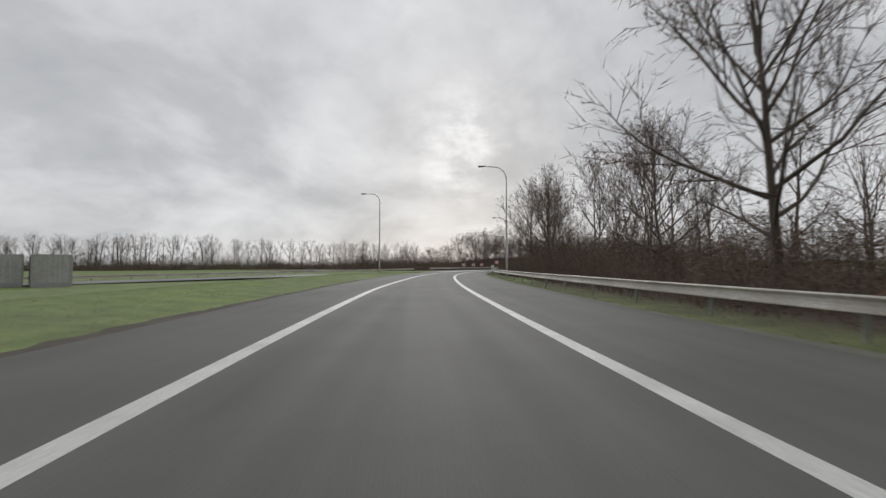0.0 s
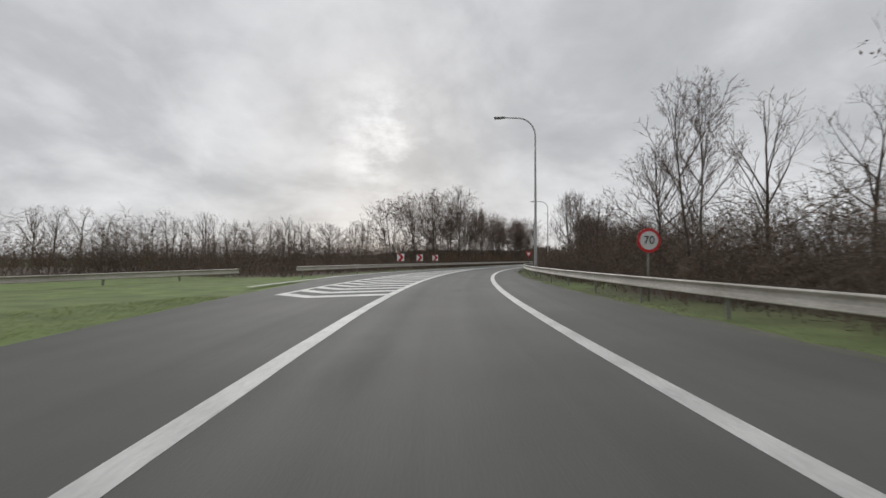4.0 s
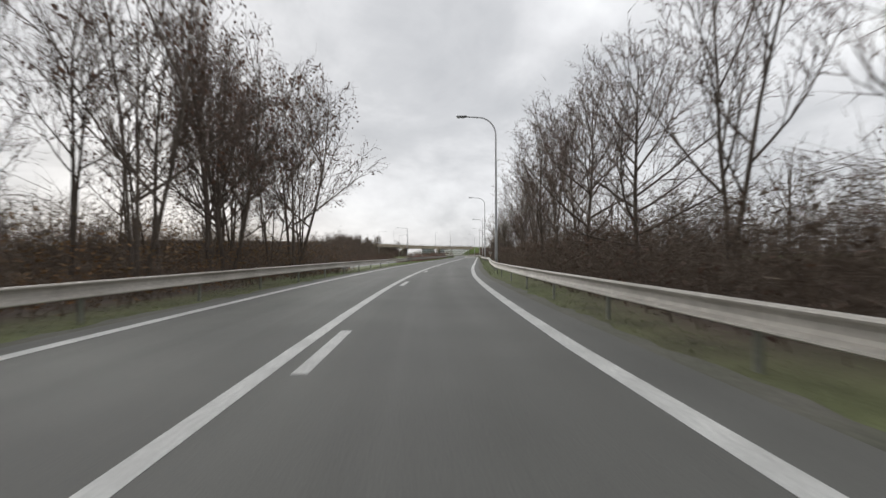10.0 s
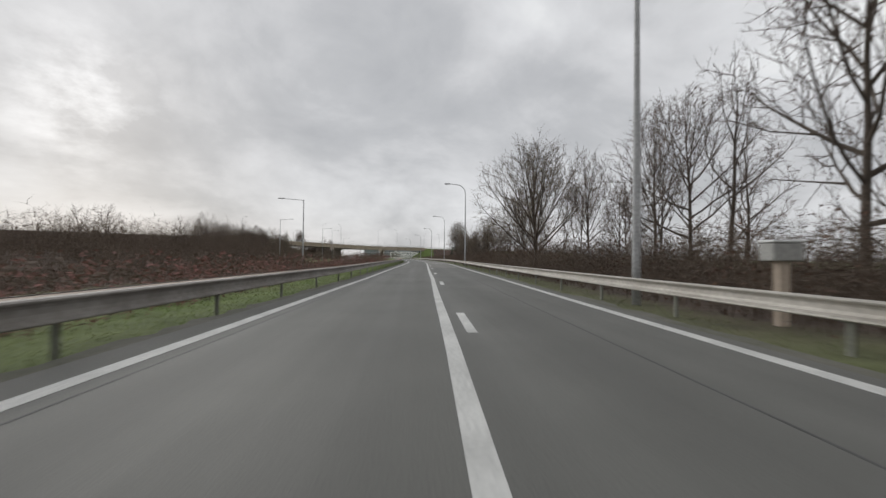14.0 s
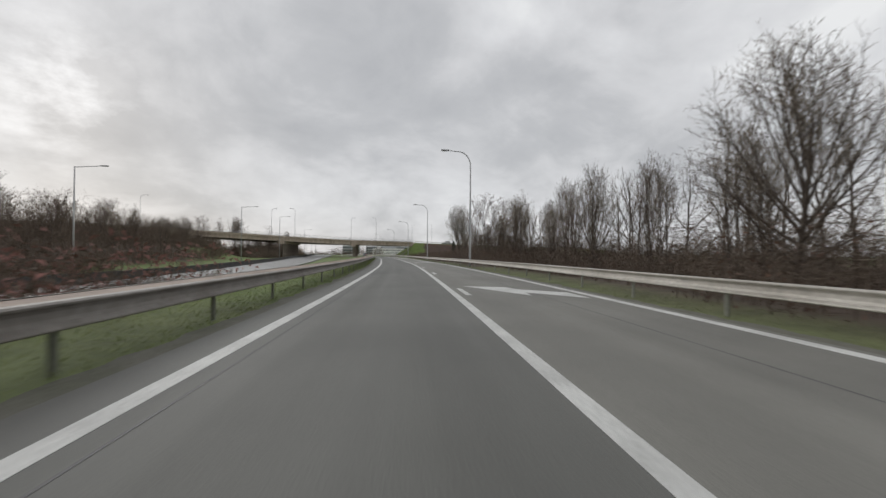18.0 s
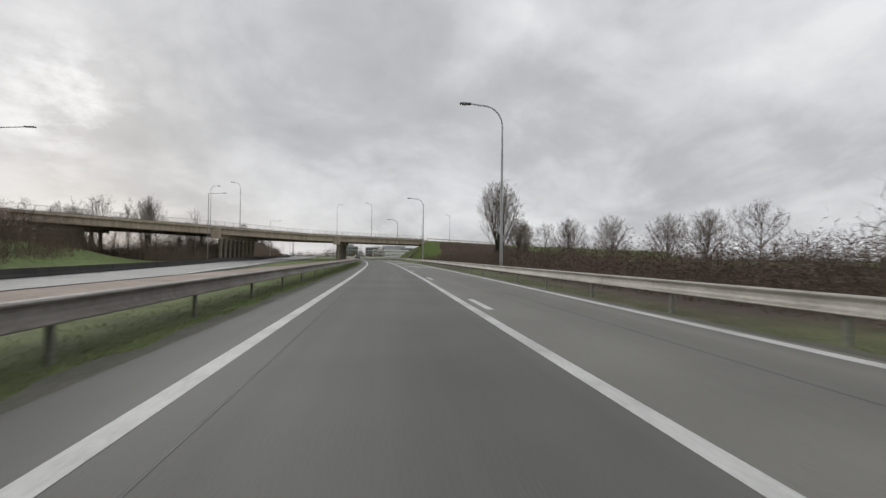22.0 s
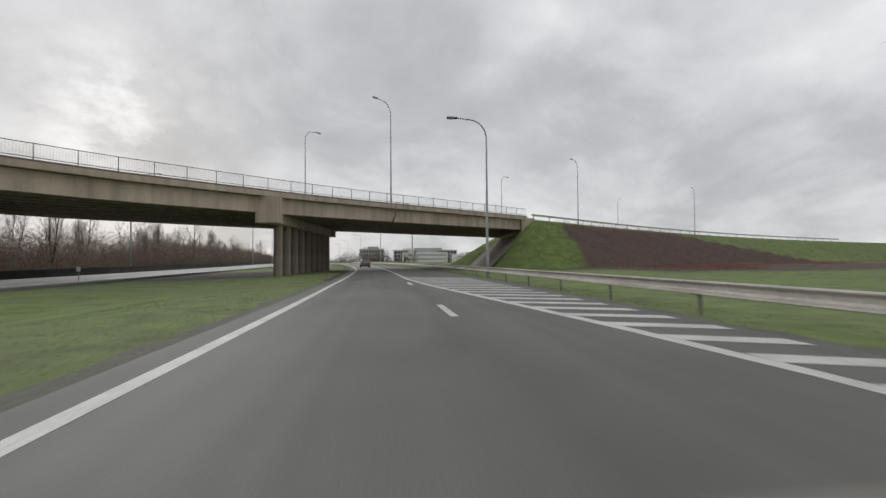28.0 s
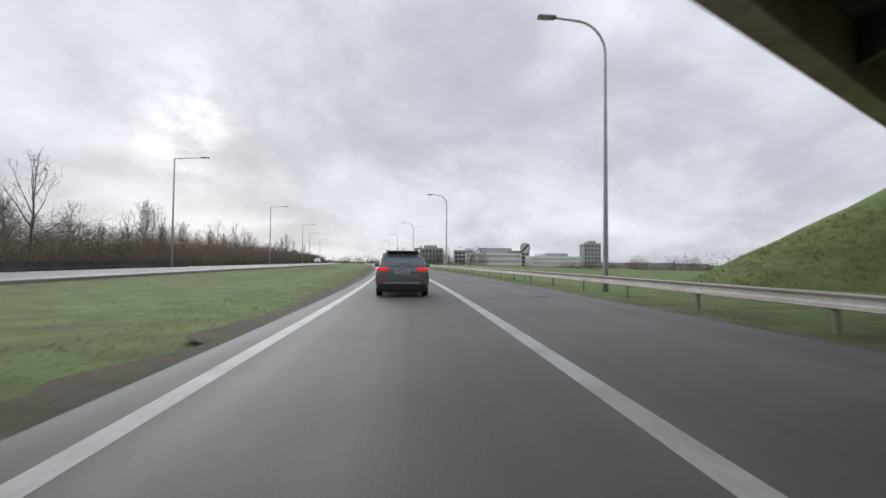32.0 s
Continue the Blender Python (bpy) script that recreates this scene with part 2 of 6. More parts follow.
M_LAMP = material("pale_grey_steel", (0.50, 0.50, 0.50), 0.5, 0.15, scale=0.8, fine=12, bump=0.05)
M_HEAD = material("lamp_head_grey", (0.20, 0.20, 0.20), 0.5, scale=3, fine=20)
M_BARK = material("bark_grey_brown", (0.135, 0.108, 0.085), 0.95, tint=(0.075, 0.06, 0.05), scale=1.2, fine=14, bump=0.7, each=0.18, dist=0.02)
M_TWIG = material("twigs_brown", (0.185, 0.135, 0.11), 0.9, tint=(0.115, 0.084, 0.068), scale=0.5, fine=6, bump=0.0, each=0.15)
M_TWIGP = material("twigs_pale", (0.24, 0.195, 0.15), 0.9, tint=(0.15, 0.12, 0.09), scale=0.5, fine=6, bump=0.0, each=0.15)
M_DRY = material("dry_leaves", (0.17, 0.09, 0.055), 0.85, tint=(0.09, 0.055, 0.045), scale=0.8, fine=5, bump=0.0, each=0.2)
M_BRUSH = material("bramble_stems", (0.185, 0.14, 0.105), 0.95, tint=(0.11, 0.085, 0.066), scale=0.35, fine=5, bump=0.0, each=0.18)
M_BRUSHP = material("pale_sapling_stems", (0.30, 0.235, 0.185), 0.95, tint=(0.20, 0.155, 0.125), scale=0.35, fine=5, bump=0.0, each=0.15)
M_RED = material("red_brown_shrub_twigs", (0.33, 0.165, 0.14), 0.95, tint=(0.245, 0.125, 0.108), scale=0.4, fine=5, bump=0.0, each=0.12)
M_RUSSET = material("russet_dead_leaves", (0.27, 0.135, 0.055), 0.9, tint=(0.15, 0.105, 0.05), scale=0.6, fine=5, bump=0.0, each=0.2)
M_EVER = material("evergreen_needles", (0.045, 0.062, 0.038), 0.9, scale=1.0, fine=6, bump=0.0)
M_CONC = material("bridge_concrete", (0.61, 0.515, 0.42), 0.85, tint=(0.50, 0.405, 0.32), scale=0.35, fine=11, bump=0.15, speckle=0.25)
# same concrete, the underside's shade put into its colour; on the kerb, stain
M_CONCD = material("stained_shaded_concrete", (0.27, 0.24, 0.205), 0.9, tint=(0.19, 0.165, 0.14), scale=0.4, fine=11, bump=0.2, speckle=0.3)
# columns and flanges: part of the deck's shade is in this colour
M_COLUMN = material("grey_brown_shaded_concrete", (0.36, 0.305, 0.25), 0.85, tint=(0.26, 0.22, 0.18), scale=0.5, fine=11, bump=0.2, speckle=0.3)
for m in (M_CONC, M_CONCD, M_COLUMN):
    # rain streaks down the faces
    cn, cl = m.node_tree.nodes, m.node_tree.links
    c_in = cn["Principled BSDF"].inputs["Base Color"]
    c_map, c_noise, c_ramp, c_mul = cn.new("ShaderNodeMapping"), cn.new("ShaderNodeTexNoise"), cn.new("ShaderNodeMapRange"), cn.new("ShaderNodeMix")
    c_map.inputs["Scale"].default_value = (0.9, 0.9, 0.10)
    c_noise.inputs["Scale"].default_value, c_noise.inputs["Detail"].default_value = 1.6, 6
    for key, v in zip(("From Min", "From Max", "To Min", "To Max"), (0.36, 0.60, 0.76, 1.04)):
        c_ramp.inputs[key].default_value = v
    c_mul.data_type, c_mul.blend_type = "RGBA", "MULTIPLY"
    c_mul.inputs["Factor"].default_value = 1.0
    cl.new(cn.new("ShaderNodeTexCoord").outputs["Object"], c_map.inputs[0])
    cl.new(c_map.outputs[0], c_noise.inputs["Vector"])
    cl.new(c_noise.outputs[0], c_ramp.inputs["Value"])
    cl.new(c_in.links[0].from_socket, c_mul.inputs["A"])
    cl.new(c_ramp.outputs[0], c_mul.inputs["B"])
    cl.new(c_mul.outputs["Result"], c_in)
M_PAVE = material("slope_paving", (0.25, 0.225, 0.192), 0.9, tint=(0.18, 0.16, 0.135), scale=0.5, fine=8, bump=0.2, speckle=0.25)
M_BALUS = material("pale_baluster_steel", (0.46, 0.47, 0.48), 0.5, 0.2, scale=2, fine=15)
# near-black colour holds the shade of the far guard rail
M_BARRIER = material("shaded_rail_dark", (0.062, 0.06, 0.055), 0.9, tint=(0.035, 0.034, 0.032), scale=0.5, fine=9, bump=0.2)
M_STEEL = material("railing_steel", (0.20, 0.205, 0.21), 0.5, 0.3, scale=2, fine=15)
M_WHITE = plain("sign_white", (0.75, 0.75, 0.74), 0.4)
M_REDS = plain("sign_red", (0.62, 0.035, 0.04), 0.4)
M_YEL = plain("sign_yellow", (0.80, 0.46, 0.02), 0.4)
M_BLACK = plain("sign_black", (0.02, 0.02, 0.02), 0.5)
M_GREY = plain("sign_back_grey", (0.3, 0.3, 0.3), 0.5)
M_BOX = material("grey_box_steel", (0.42, 0.42, 0.40), 0.6, tint=(0.33, 0.32, 0.30), scale=0.6, fine=10, bump=0.1)


# ---- tools ----
def mesh_of(name, verts, faces, mat, smooth=False, uvs=None):
    me = bpy.data.meshes.new(name)
    me.from_pydata(verts, [], faces)
    me.materials.append(mat)
    if uvs is not None:
        layer = me.uv_layers.new(name="UVMap")
        idx = np.empty(len(me.loops), dtype=np.int32)
        me.loops.foreach_get("vertex_index", idx)
        layer.data.foreach_set("uv", np.asarray(uvs, dtype=np.float32)[idx].ravel())
    if smooth:
        me.polygons.foreach_set("use_smooth", [True] * len(me.polygons))
    me.update()
    return me


def mpart(name, me, parent=None, label="", at=None):
    ob = new(name, me)
    if parent is not None:
        ob.parent = parent
    if at is not None:
        ob.matrix_basis = at
    if label:
        tagged(ob, label)
    return ob


def part(name, bm, mat, parent=None, label="", smooth=False, at=None):
    me = bpy.data.meshes.new(name)
    bm.to_mesh(me)
    bm.free()
    me.materials.append(mat)
    if smooth:
        me.polygons.foreach_set("use_smooth", [True] * len(me.polygons))
    return mpart(name, me, parent, label, at)


def box(sx, sy, sz, x=0, y=0, z=0, bevel=0.0, m=None, bm=None):
    """A box whose base centre is at x, y, z, with softened edges."""
    one = bmesh.new()
    bmesh.ops.create_cube(one, size=1, matrix=Matrix.Translation((x, y, z + sz / 2)) @ Matrix.Diagonal((sx, sy, sz, 1)))
    if bevel:
        bmesh.ops.bevel(one, geom=one.edges[:], offset=bevel, segments=2, affect="EDGES", profile=0.5)
    if m is not None:
        bmesh.ops.transform(one, matrix=m, verts=one.verts)
    if bm is None:
        return one
    tmp = bpy.data.meshes.new("tmp")
    one.to_mesh(tmp)
    one.free()
    bm.from_mesh(tmp)
    bpy.data.meshes.remove(tmp)
    return bm


def tube(points, radii, sides=8, cap=True):
    """Verts and faces of a tapering tube along points."""
    verts, faces = [], []
    pts = [Vector(p) for p in points]
    for i, p in enumerate(pts):
        d = (pts[min(i + 1, len(pts) - 1)] - pts[max(i - 1, 0)]).normalized()
        side = d.cross(Vector((0, 0, 1)) if abs(d.z) < 0.95 else Vector((1, 0, 0))).normalized()
        up = side.cross(d)
        for k in range(sides):
            a = 2 * math.pi * k / sides
            verts.append(p + (side * math.cos(a) + up * math.sin(a)) * radii[i])
    for i in range(len(pts) - 1):
        for k in range(sides):
            a, b = i * sides + k, i * sides + (k + 1) % sides
            faces.append((a, b, b + sides, a + sides))
    if cap:
        faces.append(tuple(range(sides))[::-1])
        faces.append(tuple((len(pts) - 1) * sides + k for k in range(sides)))
    return verts, faces


def thing(name, label, category, x=0, y=0, z=0, rz=0, group=""):
    ob = new(name)
    ob.empty_display_size = 0.3
    ob.matrix_basis = pose(x, y, z, 0, 0, rz)
    return tagged(ob, label, category, group)


# ---- the road's axis: heading (degrees, left) every 20 m ----
STEP = 20.0
HEAD = [0.0, -2.0, -4.9, -10.1, -15.6, -22.0, -28.5, -33.3, -36.0, -36.6, -40.3, -42.1, -42.1, -42.6, -43.4, -43.8, -43.6, -42.8,
        -41.6, -40.2, -40.2, -40.4, -39.6, -38.5, -37.5, -36.0, -34.7, -33.4, -32.4]
HEAD += [-30.6, -29.3, -28.2, -27.3, -26.6, -26.2, -26.0]
ss = np.arange(-140.0, 1201.0, 1.0)
hh = np.radians(np.interp(ss, np.arange(len(HEAD)) * STEP, HEAD))
ax = np.concatenate([[0], np.cumsum(-np.sin((hh[1:] + hh[:-1]) / 2))])
ay = np.concatenate([[0], np.cumsum(np.cos((hh[1:] + hh[:-1]) / 2))])
ax -= ax[140]
ay -= ay[140]


def on(table, s):
    return float(np.interp(s, [a for a, _ in table], [b for _, b in table]))


def place(s, o, z=0.0):
    """A point s metres along the axis and o metres to its right."""
    h = np.interp(s, ss, hh)
    return Vector((np.interp(s, ss, ax) + math.cos(h) * o, np.interp(s, ss, ay) + math.sin(h) * o, z))


def turn(s):
    return math.degrees(np.interp(s, ss, hh))


def nearest(x, y):
    """Arrays: place along the axis and distance to its right, for arrays of points."""
    x, y = np.asarray(x, float), np.asarray(y, float)
    best = np.full(x.shape, 1e18)
    at_s = np.zeros(x.shape)
    for k in range(0, len(ss), 4):
        d = (x - ax[k]) ** 2 + (y - ay[k]) ** 2
        closer = d < best
        best = np.where(closer, d, best)
        at_s = np.where(closer, ss[k], at_s)
    h = np.interp(at_s, ss, hh)
    dx, dy = x - np.interp(at_s, ss, ax), y - np.interp(at_s, ss, ay)
    return at_s - np.sin(h) * dx + np.cos(h) * dy, np.cos(h) * dx + np.sin(h) * dy


def ribbon(name, s0, s1, left, right, z, mat, step=4.0, label="", kind="structure", zt=None):
    """A paved or painted strip between two offsets, with skirts at its edges."""
    n = max(2, int(math.ceil((s1 - s0) / step)) + 1)
    verts, faces, uvs = [], [], []
    for i in range(n):
        s = s0 + (s1 - s0) * i / (n - 1)
        a, b = on(left, s), on(right, s)
        h = z + (on(zt, s) if zt else 0.0)
        for o, zz in ((a, h - 0.25 if z == 0 else h - 0.003), (a, h), (b, h), (b, h - 0.25 if z == 0 else h - 0.003)):
            verts.append(place(s, o, zz))
            uvs.append((o, s))
    for i in range(n - 1):
        for k in range(3):
            a = 4 * i + k
            faces.append((a, a + 1, a + 5, a + 4))
    me = mesh_of(name, verts, faces, mat, uvs=uvs)
    return tagged(new(name, me), label, kind=kind)

# ---- offsets from the axis ----
EDGE_L = [(-140, -2.33), (22, -2.33), (40, -1.9), (100, -1.8), (126, -1.73), (143, -1.9), (162, -1.9), (180, -1.55),
          (199, -1.1), (237, -0.1), (256, 0.65), (274, 1.12), (328, 1.55), (345, 1.66), (379, 2.05), (412, 2.15),
          (446, 1.8), (489, 1.62), (516, 1.6)]
EDGE_R = [(-140, 2.25), (12, 2.4), (40, 2.35), (58, 2.15), (110, 2.1), (144, 2.15), (162, 1.95), (180, 2.0), (199, 2.45),
          (237, 3.9), (256, 4.5), (274, 5.0), (328, 5.6), (379, 5.75), (412, 5.7), (446, 5.4), (480, 5.05), (495, 4.5),
          (511, 2.4), (519, 1.85), (546, 1.9), (1200, 1.9)]
FAR_L = [(100, -8.6), (112, -7.5), (127, -5.75), (144, -5.15), (162, -5.2), (180, -4.85), (199, -4.45), (237, -3.75), (256, -3.0),
         (274, -2.5), (328, -2.1), (379, -1.75), (412, -1.7), (446, -1.95), (489, -2.35), (513, -2.3), (546, -1.85),
         (562, -2.0), (1200, -2.0)]
PAVE_R = [(-140, 6.0), (45, 6.0), (75, 5.2), (110, 3.6), (162, 2.7), (199, 3.0), (237, 4.4), (274, 5.4), (345, 6.05), (412, 6.0),
          (480, 5.8), (500, 6.25), (513, 6.6), (1200, 7.0)]
PAVE_L = [(-140, -5.35), (60, -5.35), (72, -5.6), (90, -7.5), (100, -9.2), (112, -8.1), (127, -6.4), (144, -5.75), (180, -5.4), (199, -5.0),
          (237, -4.25), (274, -3.05), (345, -2.7), (446, -2.75), (497, -2.95), (546, -2.6), (1200, -2.7)]
RAIL_R = [(-140, 7.3), (45, 7.4), (75, 6.2), (104, 4.8), (156, 3.15), (200, 3.8), (237, 5.9), (261, 5.85), (274, 6.0), (315, 6.7), (346, 7.1), (368, 7.0),
          (410, 6.6), (440, 6.6), (495, 6.9), (523, 7.4), (546, 7.7), (574, 8.1), (1200, 8.1)]
RAIL_L = [(98, -11.0), (112, -9.2), (127, -7.5), (145, -6.7), (162, -6.6), (180, -6.3), (200, -5.7), (237, -4.7), (272, -3.3), (345, -3.5),
          (412, -3.6), (446, -3.55), (472, -3.7)]
# the other carriageway: its near and far edges, and its height
FAR_NEAR = [(225, -12.0), (300, -12.5), (380, -15.5), (410, -17.2), (450, -19.5), (490, -21.5), (540, -20.5), (600, -16.0), (700, -14), (1200, -14)]
FAR_FAR = [(225, -21.0), (300, -21.5), (380, -24.5), (410, -26.5), (450, -29.5), (490, -32.5), (540, -31.0), (600, -26.5), (700, -24.5), (1200, -24.5)]
FAR_Z = [(225, -1.3), (380, -1.0), (450, -0.6), (540, -0.1), (600, 0.35), (1200, 0.35)]


def side_height(s, o):
    """Ground height for arrays of place along the axis and distance to its right."""
    z = np.full(s.shape, -0.06)
    f = np.interp(s, [200, 230, 1200], [0, 1, 1])
    drop = np.interp(s, [225, 380, 450, 540, 600], [-1.45, -1.15, -0.75, -0.22, 0.25])
    edge = np.interp(s, [225, 345, 470], [-8.0, -8.0, -6.5])
    t = np.clip((edge - o) / 4.0, 0, 1)
    z += f * drop * t * t * (3 - 2 * t)
    # bank beyond the other carriageway
    far = np.interp(s, [a for a, _ in FAR_FAR], [b for _, b in FAR_FAR])
    rise = np.interp(s, [240, 300, 345, 376, 440, 462, 482, 502], [1.8, 2.8, 3.3, 4.2, 4.4, 4.2, 3.4, 0.2])
    t = np.clip((far - np.interp(s, [362, 386], [5, 13]) - o) / np.interp(s, [362, 386], [22, 14]), 0, 1)
    z += f * rise * t * t * (3 - 2 * t) * (1 - 0.8 * np.clip((far - 38.0 - o) / 50.0, 0, 1))
    # the low ground before the junction, on the side of the main road
    t = np.clip((-6.5 - o) / 9.0, 0, 1) * np.interp(s, [60, 104], [1, 0])
    z += 0.22 * np.sin(np.clip((-5.6 - o) / 10.0, 0, 1) * math.pi) * np.interp(s, [62, 84], [1, 0]) - 0.6 * np.clip((-15 - o) / 10.0, 0, 1) * np.interp(s, [70, 104], [1, 0])
    # falls away far ahead, where the offices stand
    z += -2.6 * np.clip((o - 40) / 60, 0, 1) * np.clip((s - 600) / 80, 0, 1)
    # the woods' floor, a little uneven
    t = np.clip((o - np.interp(s, [0, 160, 300], [9, 6, 9])) / 8, 0, 1)
    z += t * 0.35 * np.sin(s * 0.13) * np.cos(o * 0.21)
    return z


def ground_z(x, y):
    s, o = nearest(np.array([x]), np.array([y]))
    return float(side_height(s, o)[0])


# ---- ground: one sheet to the horizon ----
far_out = [150.0 * 1.5 ** k for k in range(1, 9)]
gx = np.array([-130 - d for d in far_out[::-1]] + list(np.arange(-130, 460, 4.0)) + [460 + d for d in far_out])
gy = np.array([-120 - d for d in far_out[::-1]] + list(np.arange(-120, 800, 4.0)) + [800 + d for d in far_out])
mx, my = np.meshgrid(gx, gy)
gs, go = nearest(mx.ravel(), my.ravel())
gz = side_height(gs, go)
nx, ny = len(gx), len(gy)
gverts = np.stack([mx.ravel(), my.ravel(), gz], 1)
# below the pavements the sheet lies lower
under = (go > np.interp(gs, [a for a, _ in PAVE_L], [b for _, b in PAVE_L]) - 2.0) & (go < np.interp(gs, [a for a, _ in PAVE_R], [b for _, b in PAVE_R]) + 1.0)
gverts[:, 2] -= np.where(under, 0.06, 0.0)
idx = np.arange(nx * ny).reshape(ny, nx)
gfaces = np.stack([idx[:-1, :-1].ravel(), idx[:-1, 1:].ravel(), idx[1:, 1:].ravel(), idx[1:, :-1].ravel()], 1)
rail_at = np.interp(gs, [a for a, _ in RAIL_R], [b for _, b in RAIL_R])
lrail_at = np.interp(gs, [a for a, _ in RAIL_L], [b for _, b in RAIL_L])
far_at = np.interp(gs, [a for a, _ in FAR_FAR], [b for _, b in FAR_FAR])
litter = ((go > rail_at + 1.5) & (gs < 470) & (go < 60)) | ((go < lrail_at - 1.8) & (gs > 100) & (gs < 212) & (go > -70)) | ((go < far_at - np.interp(gs, [366, 380], [2, 16])) & (gs > 212) & (go > far_at - 220) & ((gs < 440) | (gs > 500)))
over_u = (gverts[:, 0] - 236.2) * 0.9952 + (gverts[:, 1] - 426.9) * 0.0979
over_v = (gverts[:, 1] - 426.9) * 0.9952 - (gverts[:, 0] - 236.2) * 0.0979 - 7.3 * np.where(over_u < 39.3, 1.0, np.clip(1 - ((over_u - 39.3) / 39.3) ** 2, -3, 1))
litter = litter | ((over_v > 3.0) & (over_v < 18.5) & (over_u > -70) & (over_u < 100)) | ((over_u > 72) & (over_v < 4) & (over_v > -60) & (go > rail_at + 1.2) & (gs < 560))
ground_mesh = mesh_of("ground", gverts.tolist(), gfaces.tolist(), M_GRASS, True)
ground_mesh.attributes.new("litter", "FLOAT", "POINT").data.foreach_set("value", np.where(litter, 1.0, np.where((gs > 96) & (gs < 468) & (go > -9) & (go < 30), np.where((go < 0) & (gs > 230), 0.12, 0.38), 0.0)).astype(np.float32))
tagged(new("ground", ground_mesh), "winter grass and bare ground beside the road", kind="structure")

# ---- pavements ----
ribbon("road_ramp", -140, 150, PAVE_L, PAVE_R, 0.0, M_ROADA, 3.0, "dark grey asphalt of the slip road")
ribbon("road", 150, 1200, PAVE_L, PAVE_R, 0.0, M_ROAD, 3.0, "worn damp grey asphalt of the joined road")
ribbon("road_other_carriageway", 225, 1200, FAR_FAR, FAR_NEAR, 0.0, M_ROAD2, 4.0, "wet surface of the other carriageway, sky reflection in its pale colour", zt=FAR_Z)


def shifted(table, d):
    return [(a, b + d) for a, b in table]


edge_rng = random.Random(77)


def ragged(table, d, amount, s0, s1):
    """The offsets of a torn edge, d metres from a table's line."""
    out, s = [], s0
    while s <= s1:
        wave = 0.2 * math.sin(s * 0.37) + 0.2 * math.sin(s * 1.13 + 1) + edge_rng.uniform(-0.8, 0.8)
        out.append((s, on(table, s) + d + amount * wave))
        s += 0.25
    return out


for name, s0, s1, table, d, torn_by, mat, label in (
        ("verge_strip", -140, 700, PAVE_R, 0.40, 0.16, M_GRIT, "dusty grit along the pavement's edge"),
        ("verge_strip_nose", -140, 62, PAVE_L, -0.50, 0.20, M_EARTH, "dark bare earth along the pavement's edge"),
        ("verge_strip_median", 112, 518, PAVE_L, -0.42, 0.16, M_GRIT, "dusty grit along the median's edge"),
        ("verge_strip_bridge", 518, 545, PAVE_L, -0.6, 0.2, M_EARTH, "brown bare earth under the overpass"),
        ("verge_strip_island", 545, 700, PAVE_L, -0.75, 0.45, M_EARTHY, "dusty grit along the grass")):
    torn_edge, clean_edge = ragged(table, d, torn_by, s0, s1 + 1), shifted(table, math.copysign(0.004, d))
    ribbon(name, s0, s1, *((torn_edge, clean_edge) if d < 0 else (clean_edge, torn_edge)), -0.025, mat, 0.5, label)

# the right-hand lane was resurfaced in a paler, warmer asphalt
lane = ribbon("road_right_lane", 300, 492, shifted(EDGE_L, 0.08), shifted(PAVE_R, -0.02), 0.002, M_ROADW, 3.0, "paler warm grey asphalt of the right-hand lane")

# wet stretch: glossier, and lightened in colour for the sheen of the sky
ribbon("road_beyond", 546, 1200, shifted(PAVE_L, 0.02), shifted(PAVE_R, -0.02), 0.002, M_ROADV, 3.0, "wet asphalt beyond the overpass, sky sheen in its paler colour")

# ---- painted lines ----
marks = tagged(new("road_markings"), "white painted lines, hatching and arrows on asphalt", kind="structure")


def line(name, s0, s1, table, width, d=0.0, z=0.004):
    ob = ribbon(name, s0, s1, shifted(table, d - width / 2), shifted(table, d + width / 2), z, M_PAINT, 3.0, kind="")
    ob.parent = marks
    return ob


line("edge_line", -140, 132, EDGE_L, 0.26)
line("edge_line", 132, 486, EDGE_L, 0.20)
line("edge_line", -140, 494, EDGE_R, 0.24)
line("edge_line", 494, 1200, EDGE_R, 0.26)
line("edge_line", 88, 1200, FAR_L, 0.22)
DASHES = [(-2, 155.5), (0, 180.1), (2, 204.7), (5, 244.4), (6, 257.6), (8, 281.9), (13, 349.6), (18, 413.0), (21, 449.7), (24, 488.2), (26, 512.7)]
for k in range(-1, 27):
    s = on(DASHES, k) - 1.2
    line("dash", s, s + 2.5, EDGE_L, 0.17, 0.38 if k < 24 else 0.0)
for d in (0.5, 9.3):
    ribbon("edge_line", 225, 1200, shifted(FAR_FAR, d), shifted(FAR_FAR, d + 0.2), 0.008, M_PAINT, 4.0, zt=FAR_Z, kind="").parent = marks

for s0, s1, table, d, w in ((236, 488, EDGE_R, -1.55, 0.03), (150, 480, EDGE_L, -3.3, 0.03)):
    ribbon("asphalt_joint", s0, s1, shifted(table, d - w / 2), shifted(table, d + w / 2), 0.0025, M_TAR, 3.0, kind="").parent = marks

# hatched nose between the ramp and the main road
NOSE = [(78, -5.6), (90, -5.55), (100, -5.3), (108.5, -4.7), (111, -4.2), (118, -3.4), (125.7, -2.6), (132, -2.0), (138, -1.8)]
line("nose_line", 84, 138, NOSE, 0.2)


def patch(name, corners, z=0.007, mat=None):
    """A painted polygon from corners (s, o)."""
    verts = [place(s, o, z) for s, o in corners] + [place(s, o, z - 0.003) for s, o in corners]
    n = len(corners)
    faces = [tuple(range(n))] + [(k, n + k, n + (k + 1) % n, (k + 1) % n) for k in range(n)]
    me = mesh_of(name, verts, faces, mat or M_PAINT)
    if me.polygons[0].normal.z < 0:
        me.flip_normals()
    ob = new(name, me)
    ob.parent = marks
    return ob


